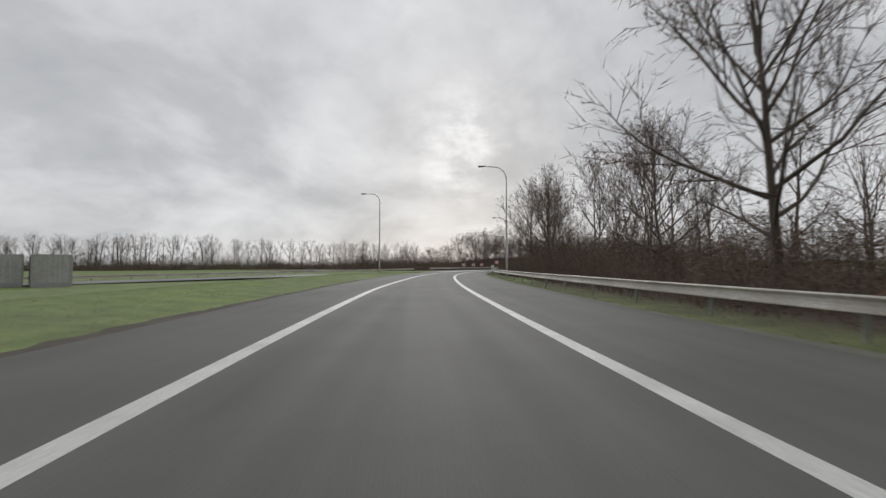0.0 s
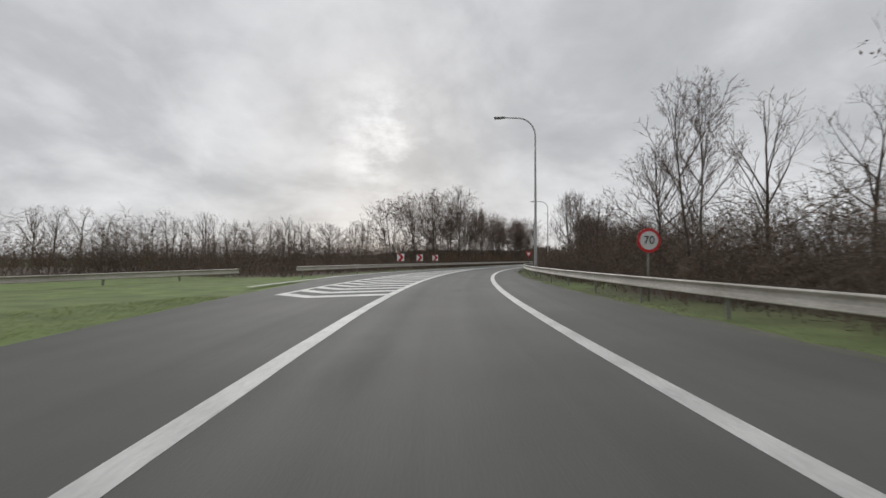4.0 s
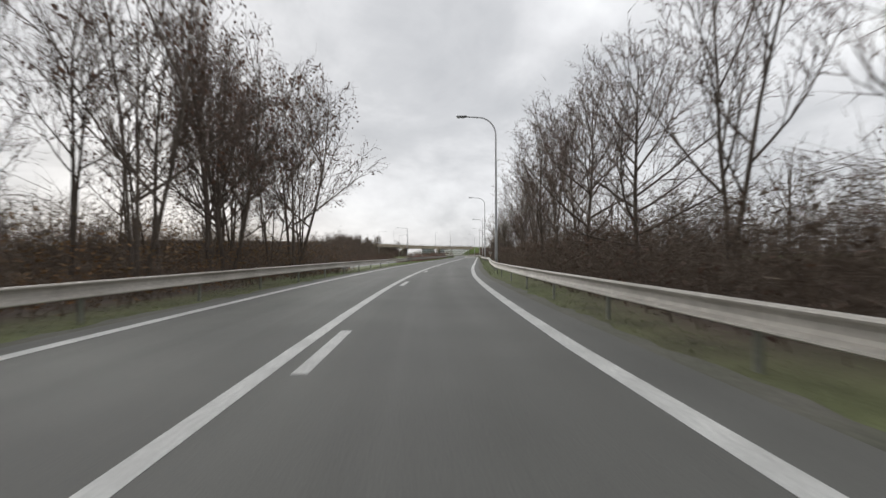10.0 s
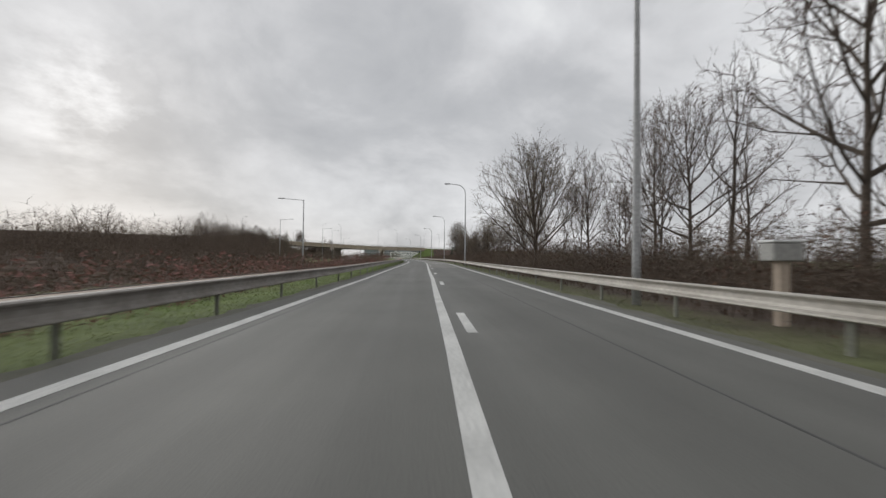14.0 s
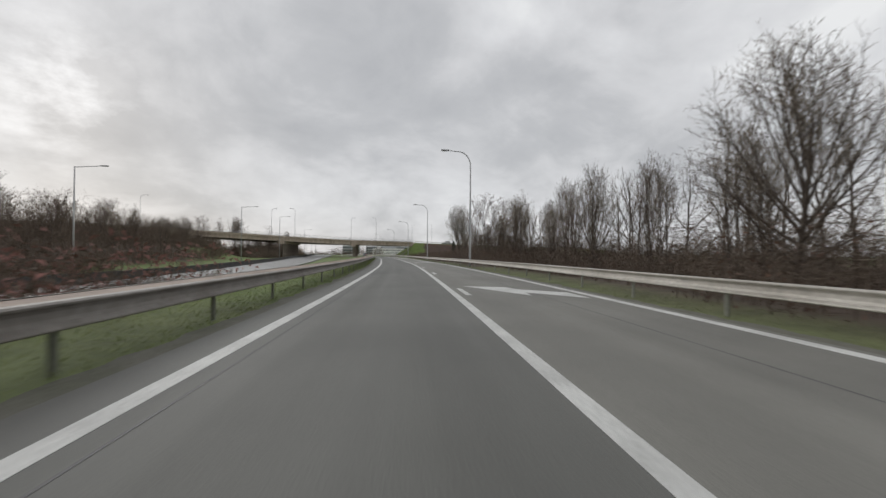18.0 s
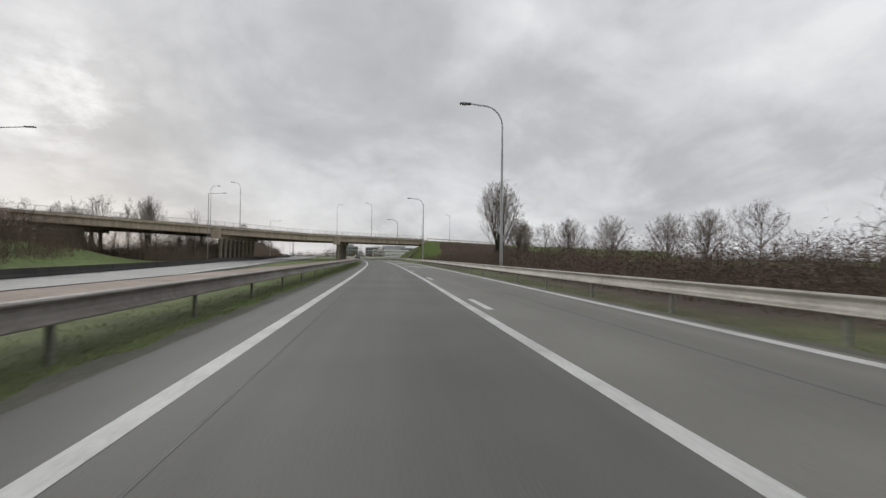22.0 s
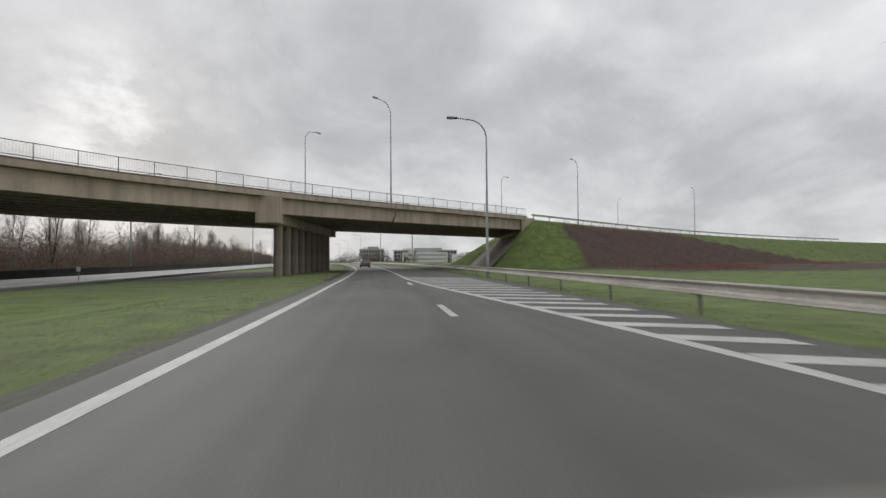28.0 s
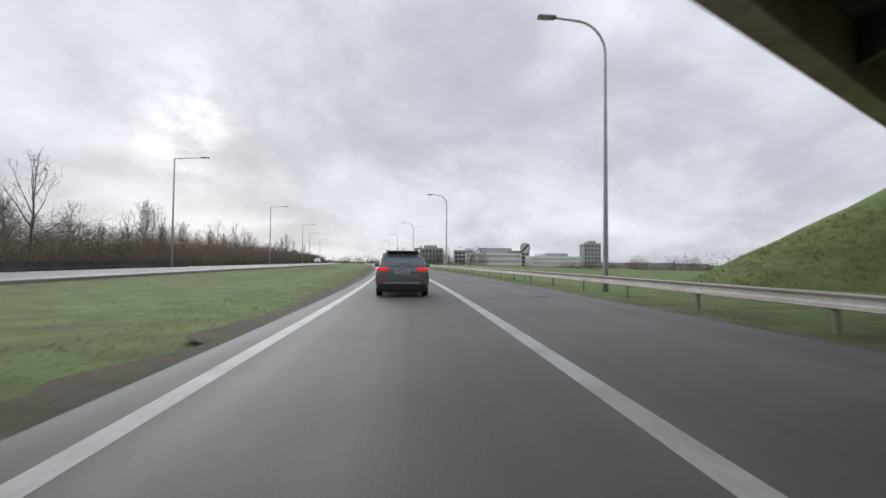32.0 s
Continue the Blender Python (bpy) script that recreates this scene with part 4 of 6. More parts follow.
# ---- vegetation ----
def grow(seed, limbs=15, bole=0.22, last=0.95, lean=(75, 15), crown=(4.4, 4.3, 5.3), gap=0.42, twig_gap=0.22, fine=4, curve=0.10, wander=0.16, thick=0.15,
         stems=1, splay=0.25, top=0.85, leaves=0.0):
    """Meshes of a bare tree ten metres high: trunk and limbs that fill a rounded crown (half width, half height, middle),
    twigs, and (perhaps) clinging dry leaves."""
    rnd = random.Random(seed)
    wood, spray, leaf = ([], []), ([], []), ([], [])
    wide, high, mid = crown

    def add(store, pts, radii, sides):
        v, f = tube(pts, radii, sides, False)
        n0 = len(store[0])
        store[0].extend(v)
        store[1].extend(tuple(n0 + i for i in q) for q in f)

    def sliver(store, a, b, w):
        side = (b - a).cross(Vector((rnd.uniform(-1, 1), rnd.uniform(-1, 1), rnd.uniform(-1, 1)))).normalized() * w
        n0 = len(store[0])
        store[0].extend([a - side, a + side, b])
        store[1].append((n0, n0 + 1, n0 + 2))

    def bend(p, d, length, n, loose, up):
        pts = [p.copy()]
        d = d.normalized()
        for _ in range(n):
            d = (d + Vector((rnd.uniform(-1, 1), rnd.uniform(-1, 1), rnd.uniform(-0.7, 0.7))) * loose + Vector((0, 0, up))).normalized()
            pts.append(pts[-1] + d * (length / n))
        return pts

    def along(pts, f):
        x = f * (len(pts) - 1)
        i = min(int(x), len(pts) - 2)
        return pts[i].lerp(pts[i + 1], x - i), (pts[i + 1] - pts[i]).normalized()

    def off(d, angle):
        side = d.cross(Vector((rnd.uniform(-1, 1), rnd.uniform(-1, 1), rnd.uniform(-1, 1)))).normalized()
        return (d * math.cos(angle) + side * math.sin(angle)).normalized()

    def room(p, d):
        """How far it is from p along d to the crown's outline."""
        q, e = Vector((p.x / wide, p.y / wide, (p.z - mid) / high)), Vector((d.x / wide, d.y / wide, d.z / high))
        aa, bb, cc = e.dot(e), 2 * q.dot(e), q.dot(q) - 1
        under = bb * bb - 4 * aa * cc
        return max((-bb + math.sqrt(under)) / (2 * aa), 0.0) if under > 0 else 0.0

    def twig(p, d, length):
        e = p + d * length + Vector((0, 0, length * curve * 0.8))
        sliver(spray, p, e, 0.013)
        for _ in range(fine):
            y = p.lerp(e, rnd.uniform(0.25, 1.0))
            sliver(spray, y, y + off(d, radians(rnd.uniform(20, 60))) * length * rnd.uniform(0.3, 0.6), 0.009)
        if leaves and rnd.random() < leaves:
            for _ in range(rnd.randint(2, 4)):
                c = e + Vector((rnd.uniform(-0.2, 0.2), rnd.uniform(-0.2, 0.2), rnd.uniform(-0.25, 0.1)))
                u = Vector((rnd.uniform(-1, 1), rnd.uniform(-1, 1), rnd.uniform(-1, 1))).normalized() * rnd.uniform(0.05, 0.11)
                v = u.cross(Vector((rnd.uniform(-1, 1), rnd.uniform(-1, 1), rnd.uniform(-1, 1)))).normalized() * rnd.uniform(0.03, 0.055)
                n0 = len(leaf[0])
                leaf[0].extend([c - u, c + v, c + u, c - v])
                leaf[1].append((n0, n0 + 1, n0 + 2, n0 + 3))

    for st in range(stems):
        base = Vector((rnd.uniform(-0.25, 0.25), rnd.uniform(-0.25, 0.25), -0.25)) if stems > 1 else Vector((0, 0, -0.25))
        d0 = Vector((splay * math.cos(st * 2.4) * (st + 0.6) / stems, splay * math.sin(st * 2.4) * (st + 0.6) / stems, 1)) if stems > 1 else Vector((rnd.uniform(-0.05, 0.05), rnd.uniform(-0.05, 0.05), 1))
        trunk = bend(base, d0, 10 * top, 7, 0.05 + wander * 0.15, 0.03)
        r0 = thick / math.sqrt(stems)
        add(wood, trunk, [r0 * (1.3 if k == 0 else 1.0 - 0.88 * k / 7) for k in range(8)], 7)
        count = max(3, limbs // stems)
        for i in range(count):
            g = (i + rnd.random() * 0.7) / count
            f = bole + (last - bole) * g
            p, d = along(trunk, f)
            az = i * 2.4 + rnd.uniform(-0.4, 0.4) + st
            a = radians(lean[0] + (lean[1] - lean[0]) * g + rnd.uniform(-8, 8))
            way = Vector((math.cos(az) * math.sin(a), math.sin(az) * math.sin(a), math.cos(a)))
            length = max(room(p, (way + Vector((0, 0, curve))).normalized()), 0.8) * rnd.uniform(0.80, 1.02)
            limb = bend(p, way, length, 6, wander, curve)
            rl = r0 * 0.36 * (1 - 0.75 * f) * min(1.4, 0.5 + length / 5) + 0.012
            add(wood, limb, [rl * (1 - 0.86 * k / 6) for k in range(7)], 4)
            n_sub = max(2, int(length * 0.8 / gap))
            for j in range(n_sub):
                fj = 0.2 + 0.8 * (j + rnd.random()) / n_sub
                q, dq = along(limb, min(fj, 1.0))
                way2 = off(dq, radians(rnd.uniform(25, 52)))
                l2 = min(room(q, way2) * rnd.uniform(0.75, 1.05), length * rnd.uniform(0.30, 0.5) * (1.3 - 0.8 * fj))
                if l2 < 0.3:
                    l2 = 0.3
                spur = bend(q, way2, l2, 2, wander * 1.3, curve * 1.5)
                r2 = max(rl * (1 - 0.8 * fj) * 0.6, 0.012)
                add(wood, spur, [r2, r2 * 0.62, r2 * 0.2], 3)
                n_twig = max(2, int(l2 / twig_gap) + 1)
                for k in range(n_twig):
                    w, dw = along(spur, 0.15 + 0.85 * (k + rnd.random()) / n_twig)
                    twig(w, off(dw, radians(rnd.uniform(20, 55))), rnd.uniform(0.35, 0.85) * (0.7 + 0.3 * l2))
            for k in range(3):
                w, dw = along(limb, rnd.uniform(0.6, 1.0))
                twig(w, off(dw, radians(rnd.uniform(5, 45))), rnd.uniform(0.35, 0.75))
    return wood, spray, leaf


def tree_kind(name, label, twig_mat, **kw):
    wood, spray, leaf = grow(**kw)
    root = thing(name, label, "tree", 0, 0, -500)
    mpart("trunk", mesh_of("trunk", *wood, M_BARK, True), root)
    mpart("crown", mesh_of("crown", *spray, twig_mat), root)
    if leaf[0]:
        mpart("dry_leaves", mesh_of("dry_leaves", *leaf, M_DRY), root)
    return root


KINDS = {
    "oak": [tree_kind("bare_tree", "large bare tree with heavy spreading limbs above brambles", M_TWIG, seed=s, limbs=21, bole=0.2, lean=(76, 14), crown=(4.5, 4.4, 5.2), wander=0.17, thick=0.125) for s in (1, 2, 14)],
    "ash": [tree_kind("bare_tree", "tall bare tree with upright limbs above brambles", M_TWIG, seed=s, limbs=16, bole=0.28, lean=(52, 12), crown=(3.0, 4.3, 5.5), wander=0.13, curve=0.14, thick=0.115, stems=n) for s, n in ((3, 1), (4, 2), (16, 1))],
    "fan": [tree_kind("bare_tree", "rounded bare tree with many limbs rising like a fan", M_TWIGP, seed=s, limbs=26, bole=0.12, last=0.7, lean=(66, 4), crown=(4.3, 4.6, 5.1), wander=0.06, curve=0.06, gap=0.45, thick=0.15, top=0.72) for s in (5, 6)],
    "slim": [tree_kind("slender_tree", "slender pale bare tree with upright twigs", M_TWIGP, seed=s, limbs=18, bole=0.12, lean=(36, 8), crown=(1.9, 4.6, 5.2), wander=0.09, curve=0.16, gap=0.5, thick=0.10, stems=2) for s in (7, 8)],
    "pole": [tree_kind("woodland_tree", "slender dark tree with a high crown and few dry leaves", M_TWIG, seed=s, limbs=11, bole=0.42, lean=(66, 15), crown=(2.7, 3.2, 6.6), wander=0.17, thick=0.105, stems=n, splay=0.3, leaves=0.14, fine=3) for s, n in ((17, 1), (18, 2), (19, 1))],
    "leafy": [tree_kind("tree_with_dry_leaves", "bare many-stemmed tree with dark clinging dry leaves", M_TWIG, seed=s, limbs=18, bole=0.25, lean=(64, 12), crown=(4.3, 4.0, 5.6), wander=0.16, thick=0.15, stems=3, splay=0.4, leaves=0.32, fine=3) for s in (9, 10)],
    "vase": [tree_kind("bare_tree", "rounded bare tree with many stems rising like a fan", M_TWIGP, seed=15, limbs=45, bole=0.06, last=0.8, lean=(34, 6), crown=(2.9, 4.7, 5.1), wander=0.06, curve=0.10, gap=0.6, thick=0.24, top=0.84, stems=7, splay=0.42)],
    "far": [tree_kind("distant_bare_tree", "small bare tree in the distant wood edge", M_TWIG if s != 13 else M_TWIGP, seed=s, limbs=11, bole=0.2, lean=(60, 12), crown=(3.1, 4.2, 5.4), gap=0.65, twig_gap=0.3, fine=3, thick=0.13, leaves=lf) for s, lf in ((11, 0), (12, 0.25), (13, 0))],
}
rng = random.Random(5)


def plant(kind, x, y, height, spread=1.0, group="roadside trees"):
    src = rng.choice(KINDS[kind])
    k = height / 9.2
    z = ground_z(x, y)
    m = Matrix.LocRotScale((x, y, z - 0.1), Euler((0, 0, rng.uniform(0, 6.28))), (k * spread, k * spread, k))
    ob = copy_thing(src, m)
    tagged(ob, group=group)
    return ob


def plant_at(kind, s, o, top, spread=1.0, group="roadside trees"):
    p = place(s, o)
    return plant(kind, p.x, p.y, top, spread, group)


# trees behind the guard rail, along the ramp
for kind, s, o, h in (("oak", 14, 12, 13.5), ("ash", 41, 15.5, 11.5), ("oak", 52, 13, 10.0), ("oak", 25, 14, 9.5), ("oak", 72.5, 12.5, 14.0), ("ash", 68, 15, 15.5), ("ash", 55, 13.5, 11.5),
                      ("ash", 33, 17, 12), ("ash", 48, 20, 13), ("oak", 3, 14, 12), ("ash", -8, 13, 13), ("ash", 90, 11, 9), ("oak", 100, 13, 8.5)):
    plant_at(kind, s, o, h)
for kind, s, o, h in (("ash", 112, 11, 6.5), ("oak", 119, 10.5, 5.6), ("ash", 124, 11, 6), ("oak", 133, 11, 6), ("ash", 142, 9.2, 11), ("ash", 148, 13, 7.5), ("oak", 154, 10.5, 8),
                      ("oak", 160.5, 9.2, 13.5), ("ash", 168.5, 10, 9), ("oak", 174.5, 11, 10.5), ("ash", 181.5, 10, 11), ("ash", 188, 9.5, 11.5), ("oak", 194, 9.3, 10.5), ("oak", 203, 10, 12),
                      ("ash", 211, 9.6, 12.2), ("ash", 216, 9.6, 13.5), ("ash", 213, 12, 13.6), ("slim", 226, 11, 12), ("slim", 222, 13, 12)):
    plant_at(kind, s, o, h)
for kind, s, o, h in (("ash", 254, 13, 11), ("ash", 252, 17, 12), ("ash", 259, 17, 11.5), ("oak", 278, 18.5, 12.0), ("ash", 274, 14, 9.5), ("ash", 300, 19, 10), ("ash", 292, 17, 11),
                      ("fan", 311, 15, 10.5), ("oak", 290, 20, 8), ("slim", 322, 13, 9), ("fan", 336, 13.5, 8.5), ("leafy", 381.5, 13.0, 9.0)):
    plant_at(kind, s, o, h)
for kind, s, o, h in (("fan", 442, 29, 6.2), ("fan", 455, 29.5, 7), ("fan", 434, 31, 6), ("fan", 427, 30, 6), ("fan", 402, 20.5, 5),
                      ("oak", 473, 33, 8), ("fan", 482, 31, 8.5), ("oak", 418, 27, 5.5)):
    plant_at(kind, s, o, h)
plant("vase", 299.0, 392.5, 21.5, 1.0)
plant("slim", 269.7, 366.2, 8.0, 1.0)
plant_at("ash", 238.8, 10.8, 13.7, 1.25)
plant_at("oak", 262.5, 14.5, 16.0, 0.8)
plant_at("fan", 296.2, 12.9, 13.5, 1.1)
for i in range(22):
    s = 340 + i * 2.5 + rng.uniform(-0.8, 0.8)
    plant_at(("slim", "fan", "slim", "ash")[i % 4], s, on(RAIL_R, s) + rng.uniform(6.2, 10.5), rng.uniform(5.9, 7.9), (0.9, 0.6, 1.0, 0.7)[i % 4])
for i in range(12):
    plant_at("far", 338 + i * 4.6, on(RAIL_R, 360) + rng.uniform(11, 15), rng.uniform(6.5, 9), 1.0)
plant("fan", 309, 392, 12.0, 0.9)
# a second and third row, deeper in the wood
for i in range(46):
    s = -35 + i * 7.4 + rng.uniform(-2, 2)
    if s < 318:
        plant_at("far", s, on(RAIL_R, s) + rng.uniform(12, 20), rng.uniform(8, 12.5) * (0.6 if 100 < s < 145 else 0.78 if 145 < s < 235 else 1))
    if s < 318 and i % 2:
        plant_at("far", s + 3, on(RAIL_R, s) + rng.uniform(22, 34), rng.uniform(9, 13) * (0.65 if 95 < s < 240 else 1))
for i in range(10):
    plant_at("far", 325 + i * 6, rng.uniform(22, 34), rng.uniform(7, 10.5))

# the clump in the fork, and the wood on the other side
for kind, x, y, h, w in (("leafy", 22.0, 146.5, 12.4, 1.35), ("leafy", 27.5, 148.5, 11.4, 1.2), ("leafy", 17.5, 149.0, 11.5, 1.3), ("leafy", 31, 152, 10.5, 1.1), ("ash", 12, 149, 8.0, 1.2), ("oak", 6, 145, 7.0, 1.3)):
    plant(kind, x, y, h, w)
for i in range(23):
    s = 150 + i * 2.4 + rng.uniform(-0.7, 0.7)
    o = -9.4 - rng.uniform(0, 5.0)
    plant_at(("pole", "pole", "ash", "pole", "leafy", "pole", "pole", "slim")[i % 8], s, o, rng.uniform(9.0, 11.5) - max(0.0, s - 158) * 0.04, rng.uniform(0.7, 0.95))
for i in range(19):
    plant_at("pole" if i % 3 else "far", 140 + i * 3.6 + rng.uniform(-1, 1), -rng.uniform(14.5, 25), rng.uniform(8, 10.5), 0.85)
for kind, s, o, h, w in (("oak", 149, -11.0, 14.0, 1.0), ("slim", 173, -13.5, 13.0, 0.7), ("oak", 141, -13.0, 12.5, 1.0)):
    plant_at(kind, s, o, h, w)
for i in range(11):
    s = 176 + i * 2.9 + rng.uniform(-1, 1)
    plant_at(("leafy", "pole", "leafy", "ash")[i % 4], s, -rng.uniform(8.8, 13), rng.uniform(9.5, 12.5), rng.uniform(0.7, 0.9))
plant_at("leafy", 203.5, -9.3, 13.0, 0.95)
plant_at("leafy", 198.5, -11.5, 12.0, 0.9)
plant_at("leafy", 206, -12, 10.0, 0.8)

# the far wood edge beyond the grass and the main road
for i in range(84):
    f = i / 83
    x = -150 + 152 * f + rng.uniform(-2, 2)
    y = 118 + 52 * f + 10 * math.sin(f * 9) + rng.uniform(-4, 4)
    plant("far", x, y, rng.uniform(8.6, 11.2), rng.uniform(0.9, 1.2), "distant wood edge")
    if i % 3 == 0:
        plant("far", x + 3, y + rng.uniform(9, 16), rng.uniform(8.5, 11), 1.1, "distant wood edge")
for i in range(12):
    plant("far", -4 + i * 2.6 + rng.uniform(-1, 1), 152 + i * 0.9 + rng.uniform(-3, 10), rng.uniform(5.5, 8.5), 1.1, "distant wood edge")

# beyond the other carriageway
for i in range(26):
    s = 222 + i * 8.6 + rng.uniform(-2, 2)
    plant_at("far", s, on(FAR_FAR, s) - rng.uniform(26, 44), rng.uniform(6.5, 9.0) if s > 300 else rng.uniform(6.5, 9.0), 1.1, "trees beyond the other carriageway")
for i in range(38):
    s = 508 + i * 9.6 + rng.uniform(-2.5, 2.5)
    plant_at("slim" if i % 4 == 1 else "far", s, on(FAR_FAR, s) - rng.uniform(10, 24), rng.uniform(7, 10.5) if i % 5 else 12, 1.0, "trees beyond the other carriageway")

for i in range(48):
    s = 505 + i * 3.9 + rng.uniform(-1, 1)
    plant_at("far" if i % 2 else "slim", s, on(FAR_FAR, s) - rng.uniform(12, 28), rng.uniform(6.5, 9.5), 0.9, "trees beyond the other carriageway")

# tall trees behind the overpass, their tops above its railing
for i in range(26):
    s = 512 + i * 3.1 + rng.uniform(-1.5, 1.5)
    plant_at(("slim", "far", "ash")[i % 3], s, -48 - i * 2.6 - rng.uniform(0, 14), rng.uniform(12.5, 16.5), 0.9, "trees beyond the other carriageway")


# ---- undergrowth ----
def thicket(seed, long=7.0, deep=3.2, tall=2.9, stems=150, leaves=260, mat=None, leaf_mat=None, name="undergrowth", label="", radius=0.018, shoots=12, domed=False):
    rnd = random.Random(seed)
    verts, faces = [], []

    def stick(a, b, w):
        side = (b - a).cross(Vector((rnd.uniform(-1, 1), rnd.uniform(-1, 1), rnd.uniform(-0.2, 0.2)))).normalized() * w
        n0 = len(verts)
        verts.extend([a - side, a + side, b])
        faces.append((n0, n0 + 1, n0 + 2))

    for _ in range(stems):
        p = Vector((rnd.uniform(-long / 2, long / 2), rnd.uniform(-deep / 2, deep / 2), -0.3))
        h = tall * rnd.uniform(0.45, 1.0) * (0.8 + 0.25 * math.sin(p.x * 1.3 + seed))
        if domed:
            h *= math.sqrt(max(0.12, 1 - (2 * p.x / long) ** 2)) * math.sqrt(max(0.12, 1 - (2 * p.y / deep) ** 2))
        a = p + Vector((rnd.uniform(-0.3, 0.3), rnd.uniform(-0.3, 0.3), 1)) * h
        stick(p, a, radius)
        for _ in range(shoots):
            q = p.lerp(a, rnd.uniform(0.15, 1.0))
            stick(q, q + Vector((rnd.uniform(-1, 1), rnd.uniform(-1, 1), rnd.uniform(-0.1, 1.1))) * rnd.uniform(0.12, 0.3) * h, radius * 0.62)
    n0 = len(verts)
    lv, lf = [], []
    for _ in range(leaves):
        c = Vector((rnd.uniform(-long / 2, long / 2), rnd.uniform(-deep / 2, deep / 2), tall * rnd.random() ** 1.3 * 0.85))
        u = Vector((rnd.uniform(-1, 1), rnd.uniform(-1, 1), rnd.uniform(-1, 1))).normalized() * rnd.uniform(0.05, 0.12)
        v = u.cross(Vector((rnd.uniform(-1, 1), rnd.uniform(-1, 1), rnd.uniform(-1, 1)))).normalized() * rnd.uniform(0.04, 0.09)
        k = len(lv)
        lv.extend([c - u, c + v, c + u])
        lf.append((k, k + 1, k + 2))
    verts.extend(lv)
    faces.extend(tuple(n0 + i for i in f) for f in lf)
    me = mesh_of(name, verts, faces, mat or M_BRUSH)
    if leaf_mat:
        me.materials.append(leaf_mat)
        me.polygons.foreach_set("material_index", [0] * (len(faces) - len(lf)) + [1] * len(lf))
    ob = new(name, me)
    ob.matrix_basis = Matrix.Translation((0, 0, -500))
    return tagged(ob, label or "dense leafless brown brambles and saplings behind the guard rail", kind="stuff")


BRUSH = [thicket(s, stems=190, leaves=240, leaf_mat=M_DRY if s % 2 else M_BRUSH) for s in (21, 22, 23)]
RUSTY = [thicket(s, stems=170, leaves=520, leaf_mat=M_RUSSET, label="brown brambles with russet dead leaves behind the guard rail") for s in (27, 28)]
PALE = [thicket(s, 7.0, 4.5, 5.6, 150, 100, M_BRUSHP, M_BRUSHP, "sapling_thicket", "dense pale brown leafless saplings beyond the carriageway", 0.024, 13) for s in (29, 30)]
TALL = [thicket(s, 7.0, 4.5, 5.6, 150, 150, M_BRUSH, M_DRY if s % 2 else M_BRUSH, "sapling_thicket", "dense leafless brown saplings at the wood's edge", 0.026, 12) for s in (24, 25, 26)]
LOW = [thicket(s, 7.0, 4.0, 2.0, 150, 260, M_BRUSH, M_DRY, "shrubs", "low leafless brown shrubs on the bank") for s in (31, 32)]
BUSH = [thicket(s, 6.0, 5.0, 3.6, 165, 200, M_BRUSH, M_BRUSH, "bush", "large rounded leafless brown bush on the bank", 0.018, 12, True) for s in (33, 34, 35)]
RUDDY = [thicket(s, 7.0, 2.4, 1.9, 200, 320, M_RED if s == 43 else M_BRUSH, M_BRUSH if s == 43 else M_RED, "red_shrubs", "dense red-brown leafless shrubs behind the median guard rail", 0.018, 12, True) for s in (43, 44)]
REDS = [thicket(s, 7.0, 3.0, 0.7, 120, 220, M_RED, M_RED, "red_shrubs", "low red-brown shrubs planted on the bank", 0.016, 7) for s in (41, 42)]


def spread_brush(kinds, x, y, rz, sx=1.0, sz=1.0, z=None):
    src = rng.choice(kinds)
    z = ground_z(x, y) if z is None else z
    if rng.random() < 0.5:
        rz += 180
    return copy_thing(src, Matrix.LocRotScale((x, y, z), Euler((0, 0, radians(rz))), (sx, sx, sz * rng.uniform(0.88, 1.12))))


s = -40.0
while s < 335:
    o = on(RAIL_R, s)
    tall = 1.0 if s < 235 else 0.92
    for kinds, d, k in ((BRUSH, 2.8, 0.85), (BRUSH, 5.2, 1.15), (TALL, 8.2, 0.9 if s < 245 else 0.55), (TALL, 13.0, 1.1 if s < 245 else 0.7)):
        p = place(s + rng.uniform(-1, 1), o + d)
        if math.hypot(p.x - 53.3, p.y - 147.5) > 5.5:
            spread_brush(kinds, p.x, p.y, turn(s) + 90, 1.0, k * tall)
    s += 6.3
while s < 486:
    o = on(RAIL_R, s)
    if s < 398:
        for d, k in ((8.5, 0.6), (12.5, 0.75)):
            p = place(s + 3, o + d)
            spread_brush(TALL, p.x, p.y, turn(s) + 90, 1.0, k)
    for d, k in ((4.0, 0.62), (7.5, 0.8), (12, 0.95), (18, 1.0)):
        p = place(s + rng.uniform(-1, 1), o + d)
        spread_brush(BRUSH, p.x, p.y, turn(s) + 90, 1.0, k)
    s += 6.6
s = 138.0
while s < 212:
    for kinds, d, k in ((RUSTY, 2.6, 0.75), (RUSTY, 5.5, 1.0), (TALL, 8.5, 0.75), (TALL, 13.0, 0.9), (TALL, 18.0, 1.1)):
        p = place(s, on(RAIL_L, s) - d)
        spread_brush(kinds, p.x, p.y, turn(s) + 90, 1.0, k)
    s += 6.3
s = 102.0
while s < 140:
    for kinds, d, k in ((LOW, 3.4, 0.75), (BRUSH, 7.0, 0.8), (BRUSH, 12, 1.1), (TALL, 18, 0.85), (TALL, 25, 1.1)):
        p = place(s, on(RAIL_L, s) - d)
        spread_brush(kinds, p.x, p.y, turn(s) + 90, 1.1, k)
    s += 6.3
s = 216.0
